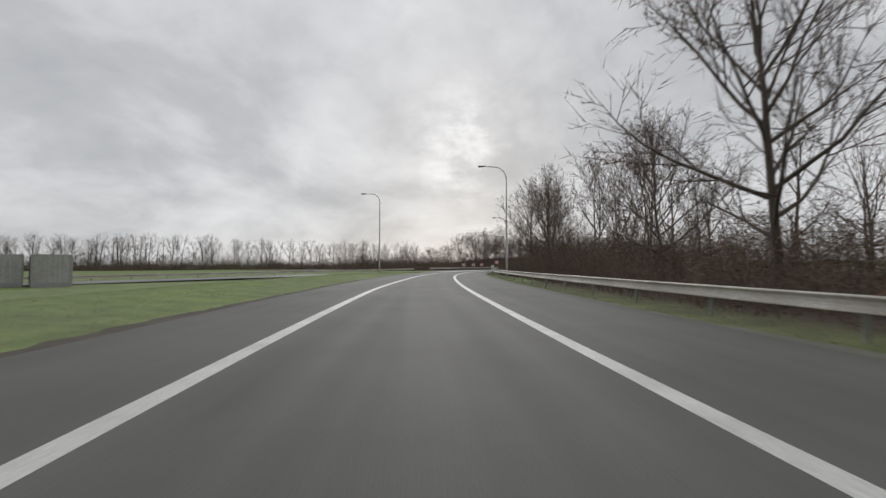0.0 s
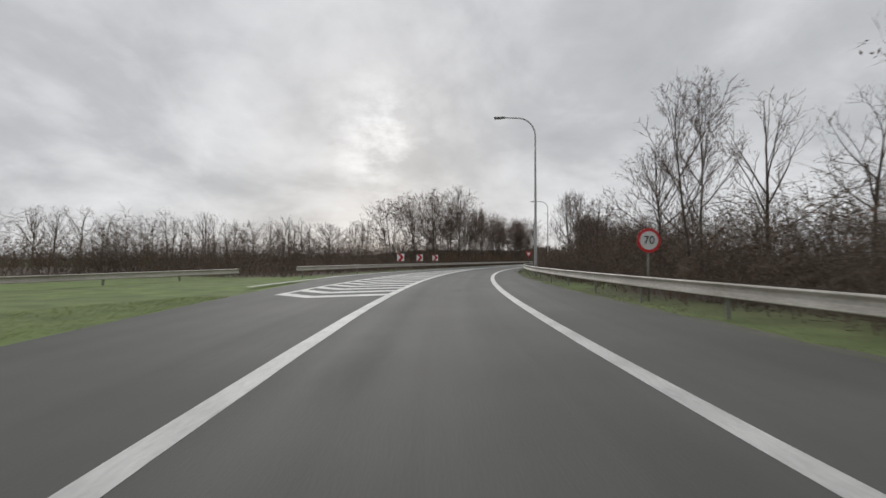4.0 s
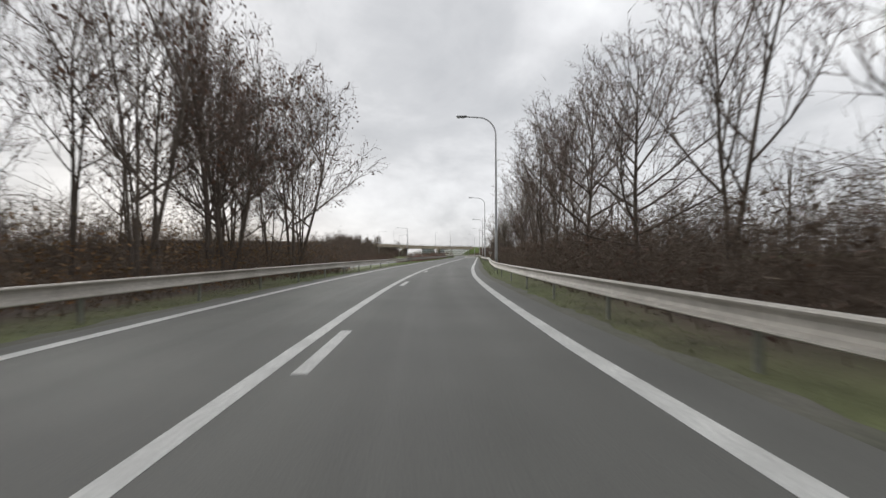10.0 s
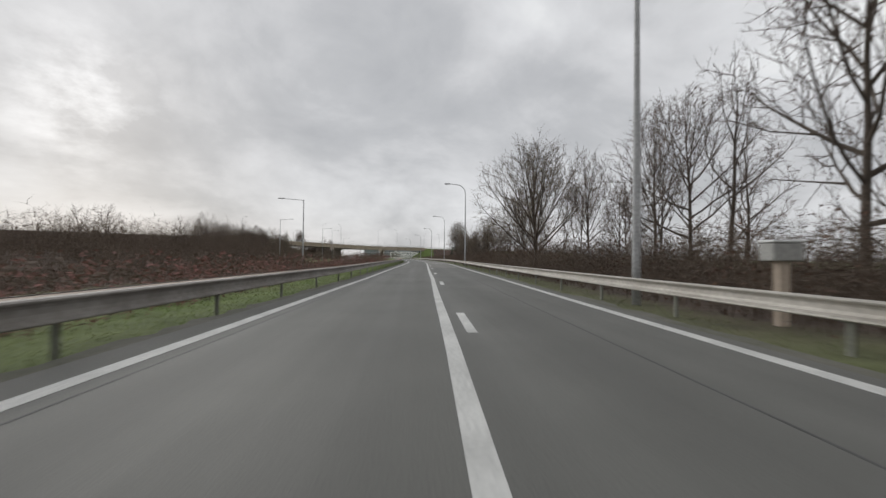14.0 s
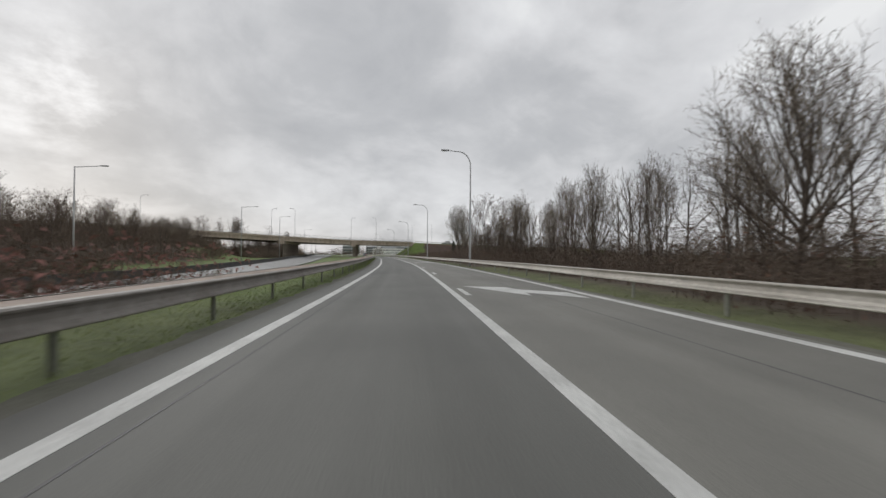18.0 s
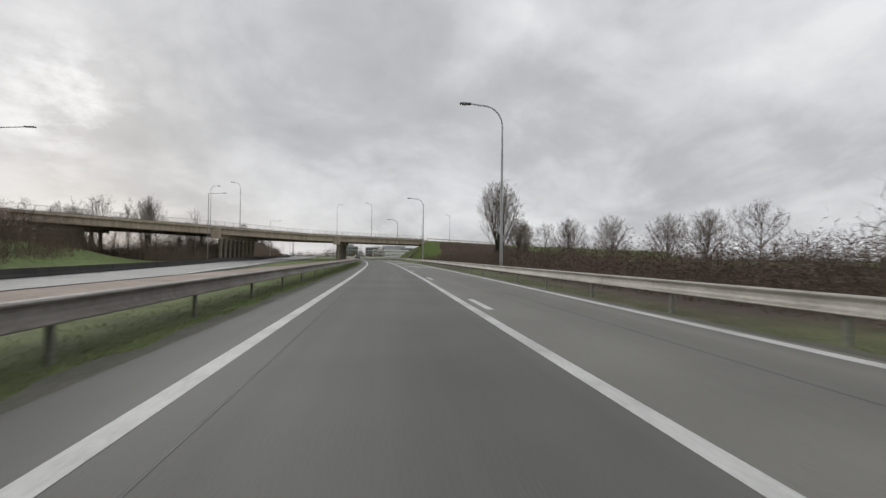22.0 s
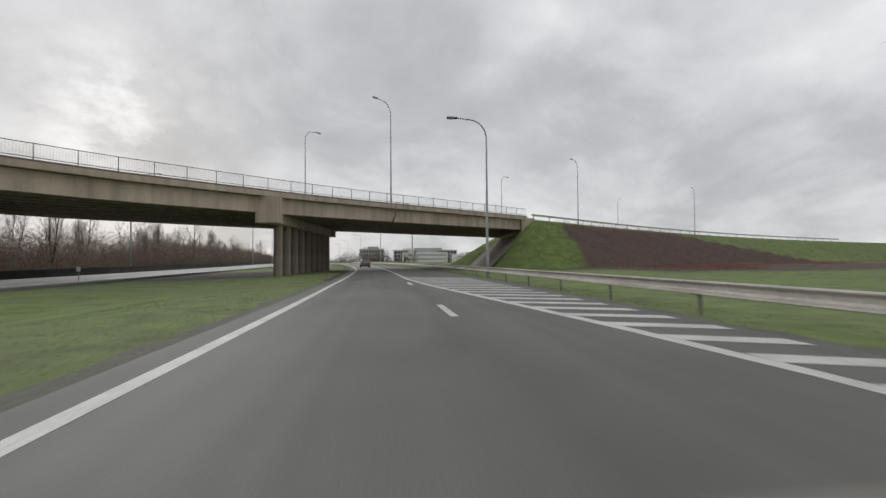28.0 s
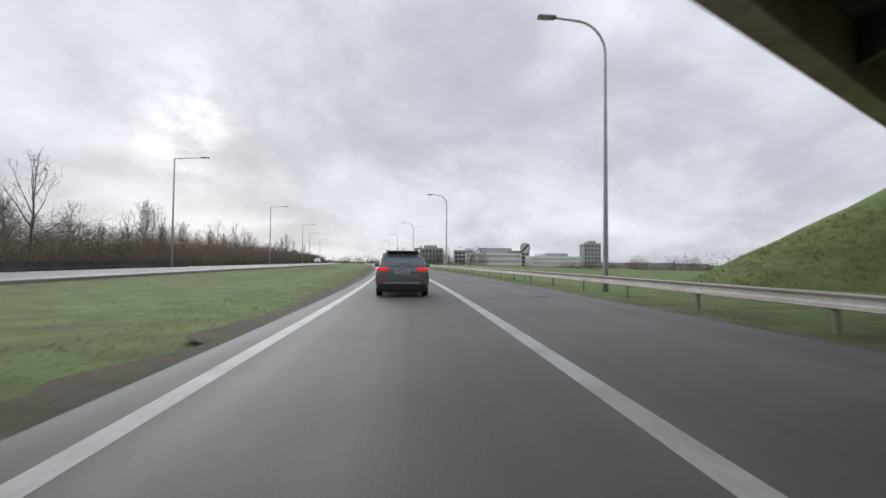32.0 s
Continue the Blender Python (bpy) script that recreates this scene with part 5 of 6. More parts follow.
while s < 487:
    o = on(FAR_FAR, s)
    grown = on([(216, 0.72), (290, 0.95), (330, 1.15), (360, 1.3), (385, 1.55), (440, 1.5), (488, 1.4)], s)
    back = on([(216, 0.0), (368, 0.0), (382, 6.5), (455, 6.5), (475, 11.0), (488, 13.0)], s)
    for kinds, d, k in ((LOW, 5.5, 1.1), (BUSH, 10.5, 1.0), (BUSH, 16, 1.25), (BUSH, 21, 1.3), (TALL, 27, 0.95)):
        if back > 4 and d < 10:
            continue
        p = place(s + rng.uniform(-2, 2), o - d - back - rng.uniform(0, 2))
        spread_brush(kinds, p.x, p.y, turn(s) + 90 + rng.uniform(-25, 25), 1.3, k * grown * rng.uniform(0.8, 1.2))
    s += 5.6
# red-brown shrubs between the median rail and the other carriageway
s = 258.0
while s < 338:
    for o in (-6.6, -8.2, -9.8):
        p = place(s + rng.uniform(-1, 1), o)
        spread_brush(RUDDY, p.x, p.y, turn(s) + 90, 1.0, on([(258, 0.75), (330, 1.0), (349, 0.7)], s))
    s += 4.6
# trees on the bank before the overpass
for i in range(38):
    s = 384 + i * 2.6 + rng.uniform(-1, 1)
    plant_at(("far", "ash", "far", "slim")[i % 4], s, on(FAR_FAR, s) - rng.uniform(19, 40) - max(0.0, s - 455) * 0.25, rng.uniform(6.5, 8.5), 1.1, "trees beyond the other carriageway")
s = 500.0
while s < 900:
    for kinds, d, k in ((BUSH, 7.5, 0.7), (PALE, 10, 0.9), (PALE, 14, 1.1), (PALE, 19, 1.35)):
        p = place(s, on(FAR_FAR, s) - d)
        spread_brush(kinds, p.x, p.y, turn(s) + 90, 1.5, k)
    s += 7.5
for i in range(16):
    s = 478 + i * 6.5
    for d in (26, 36):
        p = place(s, on(FAR_FAR, s) - d)
        spread_brush(TALL, p.x, p.y, turn(s) + 90, 1.3, rng.uniform(0.7, 1.0))
# foot of the far wood edge
for i in range(40):
    f = i / 39
    spread_brush(BRUSH, -152 + 160 * f, 113 + 50 * f + 8 * math.sin(f * 9), 18, 1.2, 1.0)
    spread_brush(TALL, -152 + 160 * f, 122 + 50 * f + 8 * math.sin(f * 9), 18, 1.2, rng.uniform(0.85, 1.2))
# red-brown shrubs on the near face of the right embankment and at its foot
def bank_place(u, v):
    return deck(u, v, max(bank_z(u, v, True), -0.12))


for k in range(12):
    v = -0.6 - 2.15 * k
    f = -v / 12.0
    u = 88.5 - 13.0 * min(f, 1.2)
    while u < min(120 + 50 * f, 165):
        q = bank_place(u, v)
        up = (bank_place(u + 1.2, v) - bank_place(u - 1.2, v)).cross(bank_place(u, v + 1.0) - bank_place(u, v - 1.0)).normalized()
        m = Matrix.Translation(q - up * 0.1) @ Vector((0, 0, 1)).rotation_difference(up).to_matrix().to_4x4() @ Matrix.Rotation(radians(6) + rng.choice((0, math.pi)), 4, "Z")
        copy_thing(rng.choice(REDS), m @ Matrix.Diagonal((0.8, 0.85, 1.0, 1.0)))
        u += 4.8
# rounded bushes behind the guard rail, before the right embankment
for i in range(15):
    p = place(408 + i * 5.2, 22 + 8 * ((i * 0.618) % 1))
    spread_brush(BUSH, p.x, p.y, turn(420) + 90 + i * 37, 1.0, 0.95 + 0.25 * math.sin(i * 1.9))
# the left approach of the overpass
u = -66.0
while u > -190:
    for f, k in ((0.3, 1.1), (0.8, 1.3)):
        q = deck(u, -12.0 * f, 0)
        spread_brush(LOW, q.x, q.y, 6, 1.6, k, max(bank_z(u, -12.0 * f, False), -0.1))
    u -= 9.0
# far woods on the horizon
for i in range(64):
    a = radians(-75 + i * 2.6)
    r = 430 + 60 * math.sin(i * 1.7) + rng.uniform(-25, 25)
    x, y = 190 - math.sin(a) * -1 * r, 330 + math.cos(a) * r
    ob = spread_brush(BRUSH, x, y, -math.degrees(a), 5.0, 2.6 + 0.8 * math.sin(i * 0.9))
    tagged(ob, "hazy line of distant leafless woods", kind="stuff")

# evergreen by the embankment
ev = thing("small_evergreen", "small dark evergreen between bare trees", "tree", 276.6, 377.1, -0.15)
mpart("trunk", mesh_of("trunk", *tube([(0, 0, -0.2), (0, 0, 6.2)], [0.12, 0.02], 6), M_BARK), ev)
verts, faces = [], []
for i in range(2600):
    z = 0.5 + 5.9 * rng.random() ** 0.8
    r = 1.5 * (1 - (z / 6.6) ** 1.3) * rng.uniform(0.35, 1.05)
    a = rng.uniform(0, 6.283)
    c = Vector((math.cos(a) * r, math.sin(a) * r, z))
    out_v = Vector((math.cos(a), math.sin(a), -0.35)) * rng.uniform(0.15, 0.32)
    side = Vector((-math.sin(a), math.cos(a), 0.2)) * 0.07
    n0 = len(verts)
    verts += [c - side, c + out_v, c + side]
    faces.append((n0, n0 + 1, n0 + 2))
mpart("crown", mesh_of("crown", verts, faces, M_EVER), ev)

for kinds in KINDS.values():
    for src in kinds:
        for o in (*src.children_recursive, src):
            bpy.data.objects.remove(o)
for src in (*BRUSH, *RUSTY, *PALE, *TALL, *LOW, *BUSH, *RUDDY, *REDS):
    bpy.data.objects.remove(src)


# ---- grass blades ----
def blades(name, s0, s1, inner, outer, density, tall, label, mat):
    r = np.random.RandomState(int(s0 + 200))
    width = np.mean([abs(on(outer, q) - on(inner, q)) for q in np.linspace(s0, s1, 12)])
    n = int((s1 - s0) * width * density * 1.6)
    s = r.uniform(s0, s1, n)
    f = r.rand(n)
    o = np.interp(s, [a for a, _ in inner], [b for _, b in inner]) * (1 - f) + np.interp(s, [a for a, _ in outer], [b for _, b in outer]) * f
    keep = np.sin(s * 0.9) * np.cos(o * 1.1 + s * 0.23) + r.uniform(-1, 1, n) > -1.9
    s, o = s[keep], o[keep]
    n = len(s)
    h = np.interp(s, ss, hh)
    x = np.interp(s, ss, ax) + np.cos(h) * o
    y = np.interp(s, ss, ay) + np.sin(h) * o
    z = side_height(s, o) - 0.02
    over_u = (x - 236.2) * 0.9952 + (y - 426.9) * 0.0979
    over_v = (y - 426.9) * 0.9952 - (x - 236.2) * 0.0979 - 7.3 * np.where(over_u < 39.3, 1.0, np.clip(1 - ((over_u - 39.3) / 39.3) ** 2, -3, 1))
    z = np.where((over_v > 2.5) & (over_v < 19), -3.0, z)
    a = r.uniform(0, 2 * math.pi, n)
    tl = tall * r.uniform(0.25, 0.75, n)
    w = 0.006 + 0.007 * r.rand(n)
    lx, ly = r.normal(0, 1.0, n) * tl, r.normal(0, 1.0, n) * tl
    v = np.empty((n, 3, 3))
    v[:, 0] = np.stack([x - np.cos(a) * w, y - np.sin(a) * w, z], 1)
    v[:, 1] = np.stack([x + np.cos(a) * w, y + np.sin(a) * w, z], 1)
    v[:, 2] = np.stack([x + lx, y + ly, z + tl], 1)
    me = bpy.data.meshes.new(name)
    me.vertices.add(3 * n)
    me.vertices.foreach_set("co", v.ravel())
    me.loops.add(3 * n)
    me.loops.foreach_set("vertex_index", np.arange(3 * n, dtype=np.int32))
    me.polygons.add(n)
    me.polygons.foreach_set("loop_start", np.arange(0, 3 * n, 3, dtype=np.int32))
    me.update(calc_edges=True)
    me.materials.append(mat)
    return tagged(new(name, me), label, kind="stuff")


blades("grass_verge", -20, 640, shifted(PAVE_R, 0.18), shifted(RAIL_R, 1.6), 45, 0.075, "rough dull grass under the guard rail", M_VERGE)
blades("grass_nose", -20, 84, shifted(PAVE_L, -0.25), [(-20, -19), (60, -17), (84, -8.5)], 28, 0.07, "green grass between the ramp and the main road", M_BLADE)
blades("grass_median", 112, 230, shifted(PAVE_L, -0.2), shifted(RAIL_L, -1.5), 60, 0.07, "rough dull grass along the median", M_VERGE)
blades("grass_median", 230, 474, shifted(PAVE_L, -0.25), shifted(RAIL_L, -2.4) + [(480, -6.5)], 75, 0.085, "rough green grass along the median", M_BLADE)
blades("grass_island", 470, 640, shifted(PAVE_L, -0.2), shifted(FAR_NEAR, 0.4), 26, 0.08, "green grass between the carriageways", M_BLADE)
blades("grass_bank", 345, 470, shifted(FAR_FAR, -0.6), shifted(FAR_FAR, -17.0), 5, 0.09, "green grass on the bank beyond the other carriageway", M_BLADE)


def bank_tufts(count):
    """Tufts of longer grass on the green end and the back of the right embankment."""
    r = random.Random(91)
    verts, faces = [], []
    while len(faces) < count:
        u, v = r.uniform(60, 96), r.uniform(-14, WIDE + 14)
        if in_shrubs(u, v) or (0 < v < WIDE and u - SKEW * v < 79.0):
            continue
        z = bank_z(u, v, True)
        if z < 0.0 or z > 6.9:
            continue
        c = deck(u, v, z - 0.03)
        for _ in range(7):
            a, h = r.uniform(0, 6.283), r.uniform(0.08, 0.26)
            p = c + Vector((r.gauss(0, 0.10), r.gauss(0, 0.10), 0))
            side = Vector((math.cos(a), math.sin(a), 0)) * 0.014
            n0 = len(verts)
            verts.extend([p - side, p + side, p + Vector((r.gauss(0, 0.5) * h, r.gauss(0, 0.5) * h, h))])
            faces.append((n0, n0 + 1, n0 + 2))
    return tagged(new("grass_embankment", mesh_of("grass_embankment", verts, faces, M_BLADE)), "tufts of longer grass on the embankment", kind="stuff")


bank_tufts(21000)
# taller tufts by the edge of the other carriageway
blades("grass_tufts", 560, 660, shifted(FAR_NEAR, 2.2), shifted(FAR_NEAR, 0.3), 9, 0.30, "taller green tufts at the edge of the other carriageway", M_BLADE)


# ---- signs ----
def lettering(text, size, mat, parent, x, z, y=-0.018):
    cu = bpy.data.curves.new("lettering", "FONT")
    cu.body, cu.size, cu.align_x, cu.align_y, cu.extrude = text, size, "CENTER", "CENTER", 0.002
    tmp = bpy.data.objects.new("lettering", cu)
    scene.collection.objects.link(tmp)
    me = bpy.data.meshes.new_from_object(tmp)
    bpy.data.objects.remove(tmp)
    me.materials.clear()
    me.materials.append(mat)
    return mpart("lettering", me, parent, at=pose(x, y, z, 90, 0, 0))


def outline(name, pts, thick, mat, parent, y=0.0, label=""):
    """A flat plate in the x-z plane, thick metres deep."""
    n = len(pts)
    verts = [(x, y, z) for x, z in pts] + [(x, y + thick, z) for x, z in pts]
    faces = [tuple(range(n)), tuple(range(2 * n - 1, n - 1, -1))] + [(k, n + k, n + (k + 1) % n, (k + 1) % n) for k in range(n)]
    return mpart(name, mesh_of(name, verts, faces, mat), parent, label)


def disc(r, cx=0.0, cz=0.0, n=32):
    return [(cx + r * math.sin(2 * math.pi * k / n), cz + r * math.cos(2 * math.pi * k / n)) for k in range(n)]


def sign(name, label, x, y, rz, category="sign", high=2.0, posts=(0.0,), group=""):
    ob = thing(name, label, category, x, y, ground_z(x, y), rz, group)
    for px in posts:
        mpart("post", mesh_of("post", *tube([(px, 0.05, -0.3), (px, 0.05, high)], [0.032, 0.032], 8), M_POST, True), ob)
    return ob


for x, y in ((13.6, 115.2), (17.0, 121.6), (20.1, 126.3)):
    sg = sign("chevron_sign", "square white bend marker with a red chevron on a post", x, y, -22, high=1.8, posts=(-0.25, 0.25), group="chevron signs")
    outline("panel", [(-0.38, 1.08), (0.38, 1.08), (0.38, 1.84), (-0.38, 1.84)], 0.02, M_WHITE, sg, 0.0)
    outline("chevron", [(-0.32, 1.84), (0.0, 1.84), (0.34, 1.46), (0.0, 1.08), (-0.32, 1.08), (0.02, 1.46)], 0.006, M_REDS, sg, -0.008, "red chevron")
p = place(121, 4.7)
sg = sign("yield_sign", "red and white triangular yield sign before brambles", p.x, p.y, turn(118), high=2.0)
outline("panel", [(-0.40, 2.12), (0.0, 1.42), (0.40, 2.12)], 0.02, M_REDS, sg)
outline("white_field", [(-0.22, 2.02), (0.0, 1.63), (0.22, 2.02)], 0.004, M_WHITE, sg, -0.006)
sg = sign("speed_limit_sign", "round red-rimmed speed limit sign reading seventy", 15.6, 80.6, -12, high=2.1)
outline("panel", disc(0.38, 0, 1.85), 0.02, M_REDS, sg)
outline("white_field", disc(0.285, 0, 1.85), 0.004, M_WHITE, sg, -0.006)
lettering("70", 0.36, M_BLACK, sg, 0, 1.85)
sg = sign("kilometre_plate", "small white plate on a post behind the guard rail", 9.6, 52.2, -6, high=1.2)
outline("panel", [(-0.17, 1.0), (0.17, 1.0), (0.17, 1.3), (-0.17, 1.3)], 0.015, M_WHITE, sg)
sg = sign("detour_sign", "yellow detour sign reading route C on a post", 57.0, 158.7, -40, high=2.6)
outline("panel", [(-0.32, 1.78), (0.32, 1.78), (0.32, 2.72), (-0.32, 2.72)], 0.02, M_YEL, sg)
lettering("route", 0.24, M_BLACK, sg, 0, 2.53)
lettering("C", 0.36, M_BLACK, sg, 0, 2.12)
for a, b in (((-0.19, 1.90), (0.19, 1.935)), ((-0.19, 2.315), (0.19, 2.35)), ((-0.19, 1.935), (-0.155, 2.315)), ((0.155, 1.935), (0.19, 2.315))):
    outline("border_bar", [(a[0], a[1]), (b[0], a[1]), (b[0], b[1]), (a[0], b[1])], 0.004, M_BLACK, sg, -0.006)
sg = sign("boundary_sign", "low white and red panel with a line of small text", 54.3, 148.9, -42, high=1.1, posts=(-0.3, 0.3))
outline("upper_panel", [(-0.48, 1.0), (0.48, 1.0), (0.48, 1.24), (-0.48, 1.24)], 0.02, M_WHITE, sg)
outline("lower_panel", [(-0.48, 0.78), (0.48, 0.78), (0.48, 1.0), (-0.48, 1.0)], 0.02, M_REDS, sg)
outline("text_bar", [(-0.3, 0.87), (0.3, 0.87), (0.3, 0.91), (-0.3, 0.91)], 0.004, M_WHITE, sg, -0.006)
bx = thing("roadside_cabinet", "pale metal box on a concrete post behind the guard rail", "cabinet", 113.2, 219.6, ground_z(113.2, 219.6), -46)
part("post", box(0.2, 0.2, 1.5, 0, 0, -0.2, 0.015), M_CONC, bx)
part("body", box(0.6, 0.4, 0.36, 0, 0, 1.25, 0.03), M_BOX, bx)
part("lid", box(0.66, 0.46, 0.05, 0, 0, 1.61, 0.015), M_WHITE, bx)
sg = sign("end_of_limits_sign", "round white sign with a black diagonal bar", 325.4, 478.8, -30, high=2.9)
outline("panel", disc(0.45, 0, 2.55), 0.02, M_WHITE, sg)
outline("diagonal_bar", [(-0.36, 2.27), (-0.27, 2.18), (0.36, 2.83), (0.27, 2.92)], 0.004, M_BLACK, sg, -0.006)
for s, o in ((505, -14.5), (528, -22.5), (488.6, 13.6)):
    p = place(s, o)
    sg = sign("marker_post", "small dark and white marker post in the grass", p.x, p.y, turn(s), high=0.9)
    outline("plate", [(-0.14, 0.9), (0.14, 0.9), (0.14, 1.25), (-0.14, 1.25)], 0.02, M_WHITE, sg)

# ---- containers by the main road ----
for x, y, rz in ((-36.6, 42.2, 40), (-33.0, 42.8, 40)):
    ct = thing("container", "grey corrugated steel container standing beyond the grass", "container", x, y, ground_z(x, y) + 0.2, rz, "containers")
    ct.scale = (1.08, 1.0, 1.02)
    verts, faces = [], []
    ring = []
    n = 10
    for k in range(n + 1):
        ring.append((-1.22 + 2.44 * k / n, -3.0 + (0.07 if k % 2 else 0.0)))
    for k in range(1, 26):
        ring.append((1.22 - (0.07 if k % 2 else 0), -3.0 + 6.0 * k / 26))
    for k in range(n + 1):
        ring.append((1.22 - 2.44 * k / n, 3.0 - (0.07 if k % 2 else 0)))
    for k in range(1, 26):
        ring.append((-1.22 + (0.07 if k % 2 else 0), 3.0 - 6.0 * k / 26))
    m = len(ring)
    verts = [(a, b, 0.15) for a, b in ring] + [(a, b, 2.5) for a, b in ring]
    faces = [(k, (k + 1) % m, m + (k + 1) % m, m + k) for k in range(m)]
    mpart("wall", mesh_of("wall", verts, faces, M_BOX), ct)
    part("roof", box(2.46, 6.04, 0.1, 0, 0, 2.5, 0.02), M_BOX, ct)
    part("base", box(2.46, 6.04, 0.42, 0, 0, -0.25, 0.02), M_GREY, ct)
    for sx in (-1.2, 1.2):
        for sy in (-2.98, 2.98):
            part("corner_post", box(0.14, 0.14, 2.5, sx, sy, 0.05, 0.015), M_GREY, ct)
    for sx in (-0.45, -0.15, 0.2, 0.5):
        mpart("lock_rod", mesh_of("lock_rod", *tube([(sx, -3.06, 0.2), (sx, -3.06, 2.45)], [0.022, 0.022], 6), M_LAMP), ct)

# ---- offices far ahead ----
M_WALL = material("white_facade", (0.9, 0.89, 0.87), 0.8, dark=0.88, scale=0.2, fine=3, bump=0.0)
M_GLASSD = plain("dark_window_glass", (0.045, 0.05, 0.055), 0.12)
M_GREYW = material("grey_cladding", (0.46, 0.47, 0.48), 0.6, dark=0.85, scale=0.2, fine=3, bump=0.0)
M_PALEG = plain("pale_window_glass", (0.20, 0.23, 0.25), 0.15)
M_GREENG = plain("green_window_glass", (0.10, 0.16, 0.15), 0.15)


def office(label, x, y, rz, wide, deep, floors, fins, wall=None, glass=None, storey=3.3, roof_h=2.2):
    b = thing("office_building", label, "building", x, y, -2.9, rz)
    h = floors * storey
    part("core", box(wide - 0.5, deep - 0.5, h, 0, 0, 0), glass or M_GLASSD, b, "dark glass")
    for k in range(floors + 1):
        part("floor_band", box(wide, deep, 1.15, 0, 0, k * storey - 0.45, 0.0), wall or M_WALL, b)
    for k in range(fins + 1):
        part("fin", box(0.78, 0.5, h, -wide / 2 + 0.31 + (wide - 0.62) * k / fins, -deep / 2 + 0.1, 0), wall or M_WALL, b)
    nd = max(3, int(fins * deep / wide))
    for sx in (-1, 1):
        for k in range(nd + 1):
            part("fin", box(0.5, 0.62, h, sx * (wide / 2 - 0.1), -deep / 2 + 0.31 + (deep - 0.62) * k / nd, 0), wall or M_WALL, b)
    part("roof", box(wide + 0.2, deep + 0.2, 0.4, 0, 0, h + 0.2), wall or M_WALL, b)
    part("roof_plant", box(wide * 0.45, deep * 0.5, roof_h, wide * 0.05, 0, h + 0.6, 0.1), M_GREYW if wall is None else wall, b)
    part("roof_plant", box(wide * 0.12, deep * 0.3, roof_h * 0.8, -wide * 0.3, 0, h + 0.6, 0.1), M_WALL, b)
    return b


office("long white office block with narrow windows between fins", 503, 673, -37, 36, 16, 3, 27)
office("long white office block with narrow windows between fins", 540, 652, -30, 34, 16, 3, 26, storey=2.7)
office("grey office block with glazed storeys", 478, 712, -37, 20, 18, 4, 8, M_GREYW, M_GREENG)
office("pale grey office tower with a stepped roof", 600, 664, -40, 13, 13, 6, 5, M_GREYW, M_PALEG, 3.2)
office("long low pale grey shed beyond the grass", 640, 640, -35, 90, 20, 1, 12, M_GREYW, M_GREYW, 4.2, 0.5)
office("grey low office block behind the white ones", 545, 720, -37, 60, 18, 4, 20, M_GREYW)

# ---- cars ----
M_BODY = material("dark_grey_blue_car_paint", (0.22, 0.245, 0.26), 0.25, 0.3, dark=0.9, scale=0.8, fine=30, bump=0.0)
M_PLAST = material("black_car_plastic", (0.028, 0.028, 0.03), 0.6, dark=0.8, scale=2, fine=30, bump=0.1)
M_CGLASS = material("tinted_car_glass", (0.05, 0.065, 0.07), 0.05, spec=1.0, dark=0.9, bump=0.0)
M_LAMPR = plain("lit_tail_lamp", (0.55, 0.02, 0.02), 0.3, emission=(0.9, 0.012, 0.012, 0.55))
M_REFL = plain("red_reflector", (0.45, 0.03, 0.03), 0.3)
M_TYRE = material("tyre_rubber", (0.02, 0.02, 0.02), 0.85, dark=0.8, scale=5, fine=40)
M_RIM = plain("alloy_rim", (0.35, 0.35, 0.36), 0.35, 0.7)
M_WCAR = plain("white_car_paint", (0.62, 0.62, 0.62), 0.3)
M_CHROME = plain("chrome_trim", (0.6, 0.6, 0.6), 0.2, 0.9)


def loft(stations):
    """A closed shell through left-right symmetric stations: y and a list of (half width, z) from the bottom up."""
    verts, faces = [], []
    m = len(stations[0][1]) * 2
    for y, half in stations:
        verts += [(x, y, z) for x, z in half] + [(-x, y, z) for x, z in half[::-1]]
    for i in range(len(stations) - 1):
        for k in range(m):
            a, b = i * m + k, i * m + (k + 1) % m
            faces.append((a, b, b + m, a + m))
    faces += [tuple(range(m))[::-1], tuple((len(stations) - 1) * m + k for k in range(m))]
    return verts, faces


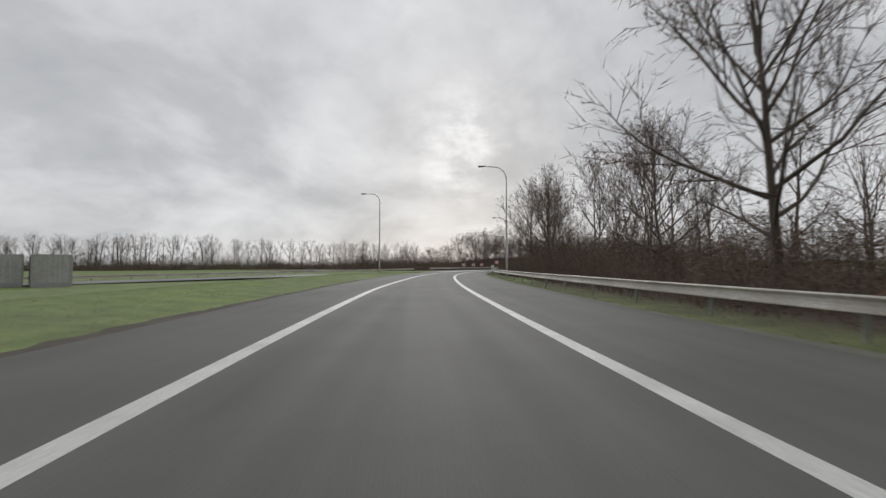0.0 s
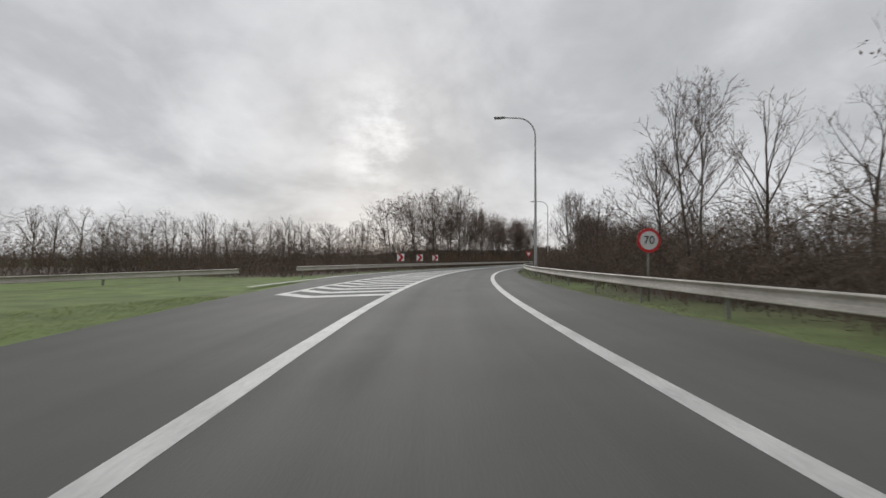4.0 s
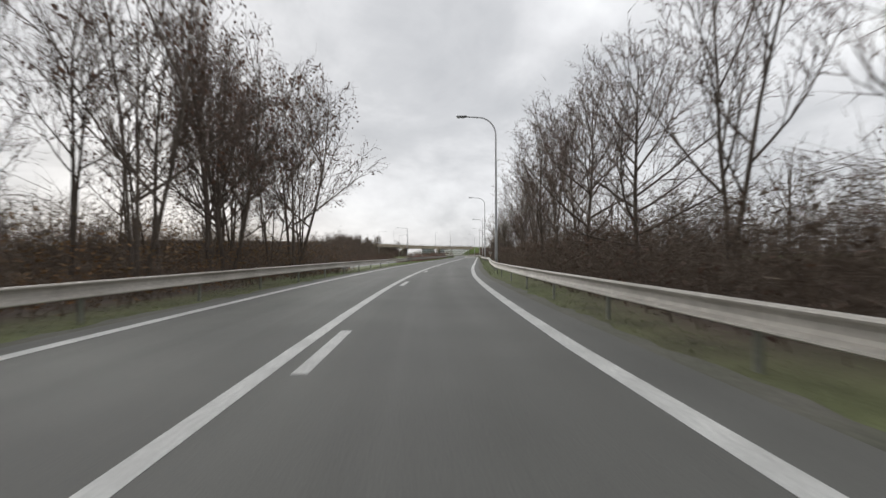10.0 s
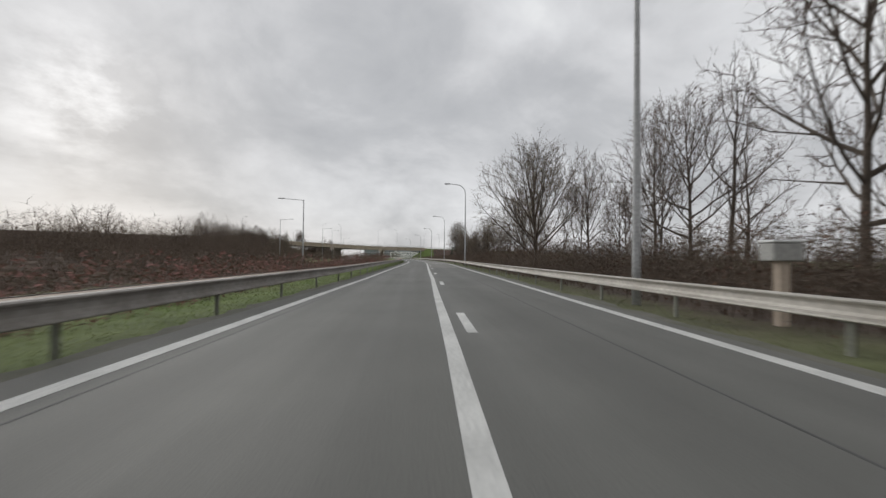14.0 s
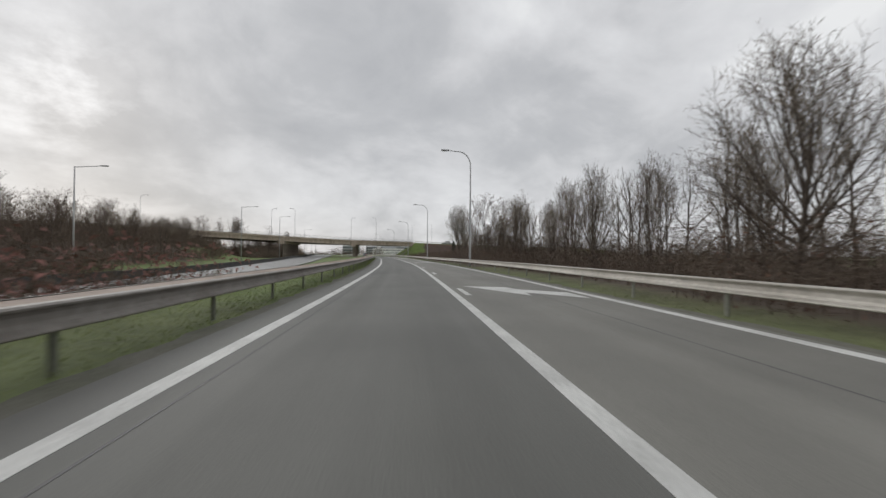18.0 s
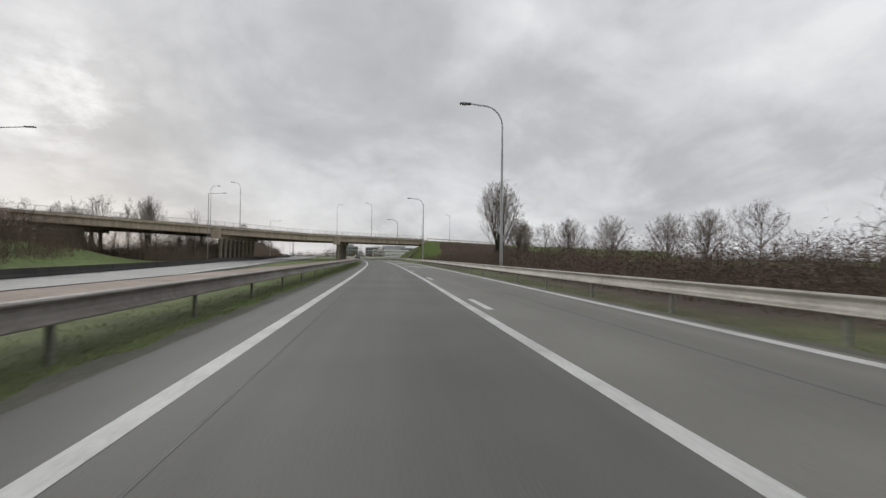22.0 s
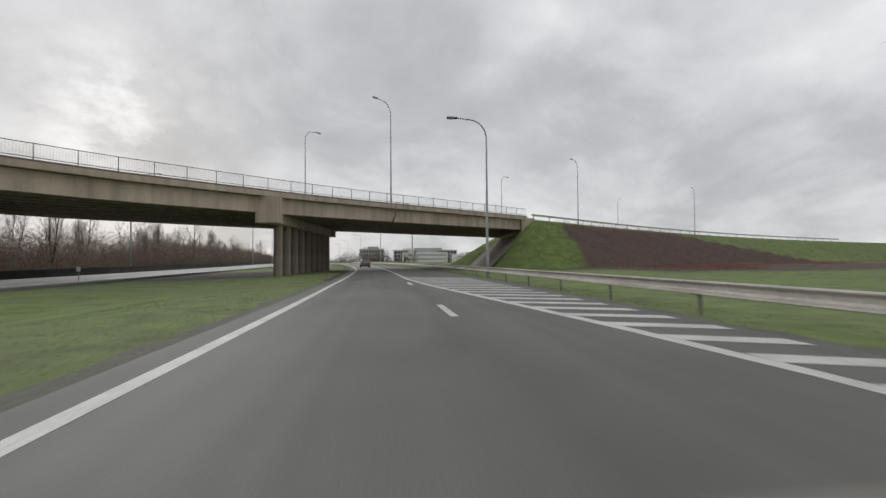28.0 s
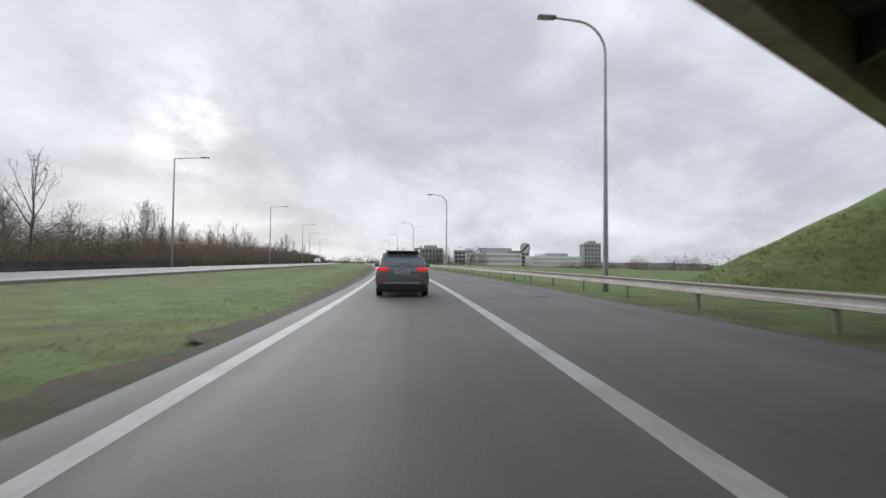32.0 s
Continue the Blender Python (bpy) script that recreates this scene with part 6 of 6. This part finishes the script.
def car(label, x, y, z, rz, paint, lit=True, k=1.0):
    c = thing("car", label, "car", x, y, z, rz)
    c.scale = (k, k, k)
    lower = [(0.00, [(0.70, 0.42), (0.84, 0.55), (0.86, 0.72), (0.80, 0.95), (0.72, 1.00)]),
             (0.05, [(0.78, 0.33), (0.895, 0.50), (0.905, 0.72), (0.86, 0.98), (0.80, 1.02)]),
             (0.35, [(0.84, 0.27), (0.915, 0.48), (0.92, 0.74), (0.885, 0.99), (0.84, 1.03)]),
             (1.0, [(0.86, 0.24), (0.915, 0.46), (0.92, 0.74), (0.885, 0.98), (0.84, 1.02)]),
             (2.6, [(0.86, 0.24), (0.91, 0.46), (0.915, 0.72), (0.88, 0.95), (0.84, 1.0)]),
             (3.3, [(0.86, 0.24), (0.91, 0.46), (0.91, 0.70), (0.86, 0.93), (0.78, 0.99)]),
             (4.05, [(0.82, 0.25), (0.88, 0.44), (0.88, 0.64), (0.80, 0.82), (0.66, 0.88)]),
             (4.36, [(0.60, 0.34), (0.70, 0.44), (0.70, 0.58), (0.62, 0.70), (0.50, 0.76)])]
    mpart("body", mesh_of("body", *loft(lower), paint, True), c)
    top = [(0.10, [(0.80, 0.98), (0.79, 1.02), (0.74, 1.06), (0.5, 1.07)]),
           (0.30, [(0.82, 0.98), (0.785, 1.12), (0.72, 1.27), (0.5, 1.30)]),
           (0.50, [(0.83, 0.98), (0.77, 1.25), (0.67, 1.50), (0.45, 1.555)]),
           (1.2, [(0.84, 0.98), (0.77, 1.28), (0.645, 1.55), (0.42, 1.60)]),
           (2.3, [(0.84, 0.97), (0.77, 1.27), (0.635, 1.53), (0.42, 1.585)]),
           (2.75, [(0.83, 0.96), (0.76, 1.20), (0.66, 1.37), (0.46, 1.41)]),
           (3.35, [(0.80, 0.93), (0.76, 0.97), (0.70, 0.99), (0.5, 1.0)])]
    mpart("cabin", mesh_of("cabin", *loft(top), paint, True), c)
    # glass
    outline_pts = [(-0.66, 1.10), (0.66, 1.10), (0.565, 1.475), (0.45, 1.50), (-0.45, 1.50), (-0.565, 1.475)]
    verts = [(a, 0.155 + (b - 1.10) * 0.83 - 0.012, b) for a, b in outline_pts] + [(a, 0.175 + (b - 1.10) * 0.83, b) for a, b in outline_pts]
    n = len(outline_pts)
    mpart("rear_window", mesh_of("rear_window", verts, [tuple(range(n)), tuple(range(2 * n - 1, n - 1, -1))] + [(q, n + q, n + (q + 1) % n, (q + 1) % n) for q in range(n)], M_CGLASS), c)
    for sx in (-1, 1):
        pts = [(0.62, 1.06), (0.78, 1.38), (1.3, 1.45), (2.3, 1.44), (2.95, 1.06)]
        verts = []
        for d in (0.012, -0.03):
            verts += [(sx * (0.815 - (b - 1.0) * 0.31 + d), a, b) for a, b in pts]
        n = len(pts)
        mpart("side_window", mesh_of("side_window", verts, [tuple(range(n)), tuple(range(2 * n - 1, n - 1, -1))] + [(q, n + q, n + (q + 1) % n, (q + 1) % n) for q in range(n)], M_CGLASS), c)
        part("tail_lamp", box(0.37, 0.16, 0.105, sx * 0.665, 0.055, 0.90, 0.03), M_LAMPR if lit else M_REFL, c, "lit red tail lamp")
        part("reflector", box(0.27, 0.05, 0.055, sx * 0.63, 0.015, 0.545, 0.015), M_REFL, c)
        part("exhaust_trim", box(0.2, 0.08, 0.06, sx * 0.52, 0.045, 0.335, 0.02), M_CHROME, c)
        part("mirror", box(0.2, 0.12, 0.15, sx * 1.0, 2.75, 0.99, 0.04), paint, c)
        mpart("roof_rail", mesh_of("roof_rail", *tube([(sx * 0.60, 0.62, 1.56), (sx * 0.595, 1.0, 1.625), (sx * 0.585, 2.0, 1.62), (sx * 0.60, 2.45, 1.54)], [0.018, 0.018, 0.018, 0.015], 6), M_CHROME), c)
        for wy in (0.85, 3.48):
            w = mpart("wheel", mesh_of("wheel", *tube([(sx * 0.69, wy, 0.335), (sx * 0.72, wy, 0.335), (sx * 0.87, wy, 0.335), (sx * 0.90, wy, 0.335)], [0.30, 0.335, 0.335, 0.30], 24), M_TYRE, False), c)
            mpart("rim", mesh_of("rim", *tube([(sx * 0.88, wy, 0.335), (sx * 0.912, wy, 0.335)], [0.23, 0.21], 20), M_RIM), w)
    part("spoiler", box(1.12, 0.30, 0.045, 0, 0.47, 1.545, 0.02), paint, c)
    part("bumper", box(1.64, 0.2, 0.30, 0, 0.05, 0.19, 0.06), M_PLAST, c, "black plastic lower bumper")
    part("bumper_trim", box(1.2, 0.06, 0.035, 0, -0.01, 0.47, 0.012), M_CHROME, c)
    part("number_plate", box(0.52, 0.02, 0.115, 0, -0.012, 0.80, 0.005), M_WHITE, c)
    for q in range(7):
        part("plate_bar", box(0.035, 0.006, 0.07, -0.2 + q * 0.066, -0.025, 0.823), M_BLACK, c)
    part("badge", box(0.13, 0.02, 0.1, 0, -0.004, 0.945, 0.02), M_CHROME, c)
    part("wiper", box(0.42, 0.02, 0.02, 0.1, 0.145, 1.115, 0.005), M_PLAST, c)
    mpart("aerial", mesh_of("aerial", *tube([(0, 0.7, 1.57), (0, 0.55, 1.68)], [0.02, 0.008], 6), M_PLAST), c)
    return c


p = place(570.2, -0.1)
car("dark blue-grey sport utility car with lit red tail lamps", p.x, p.y, 0.0, turn(573), M_BODY)
for s, o, paint, label, k in ((735, -22, M_WCAR, "white van on the other carriageway", 1.25), (800, -22.0, M_BODY, "dark car on the other carriageway", 1.0), (850, -18, M_WCAR, "white car on the other carriageway", 1.0)):
    p = place(s, o)
    car(label, p.x, p.y, 0.35, turn(s) + 180, paint, False, k)
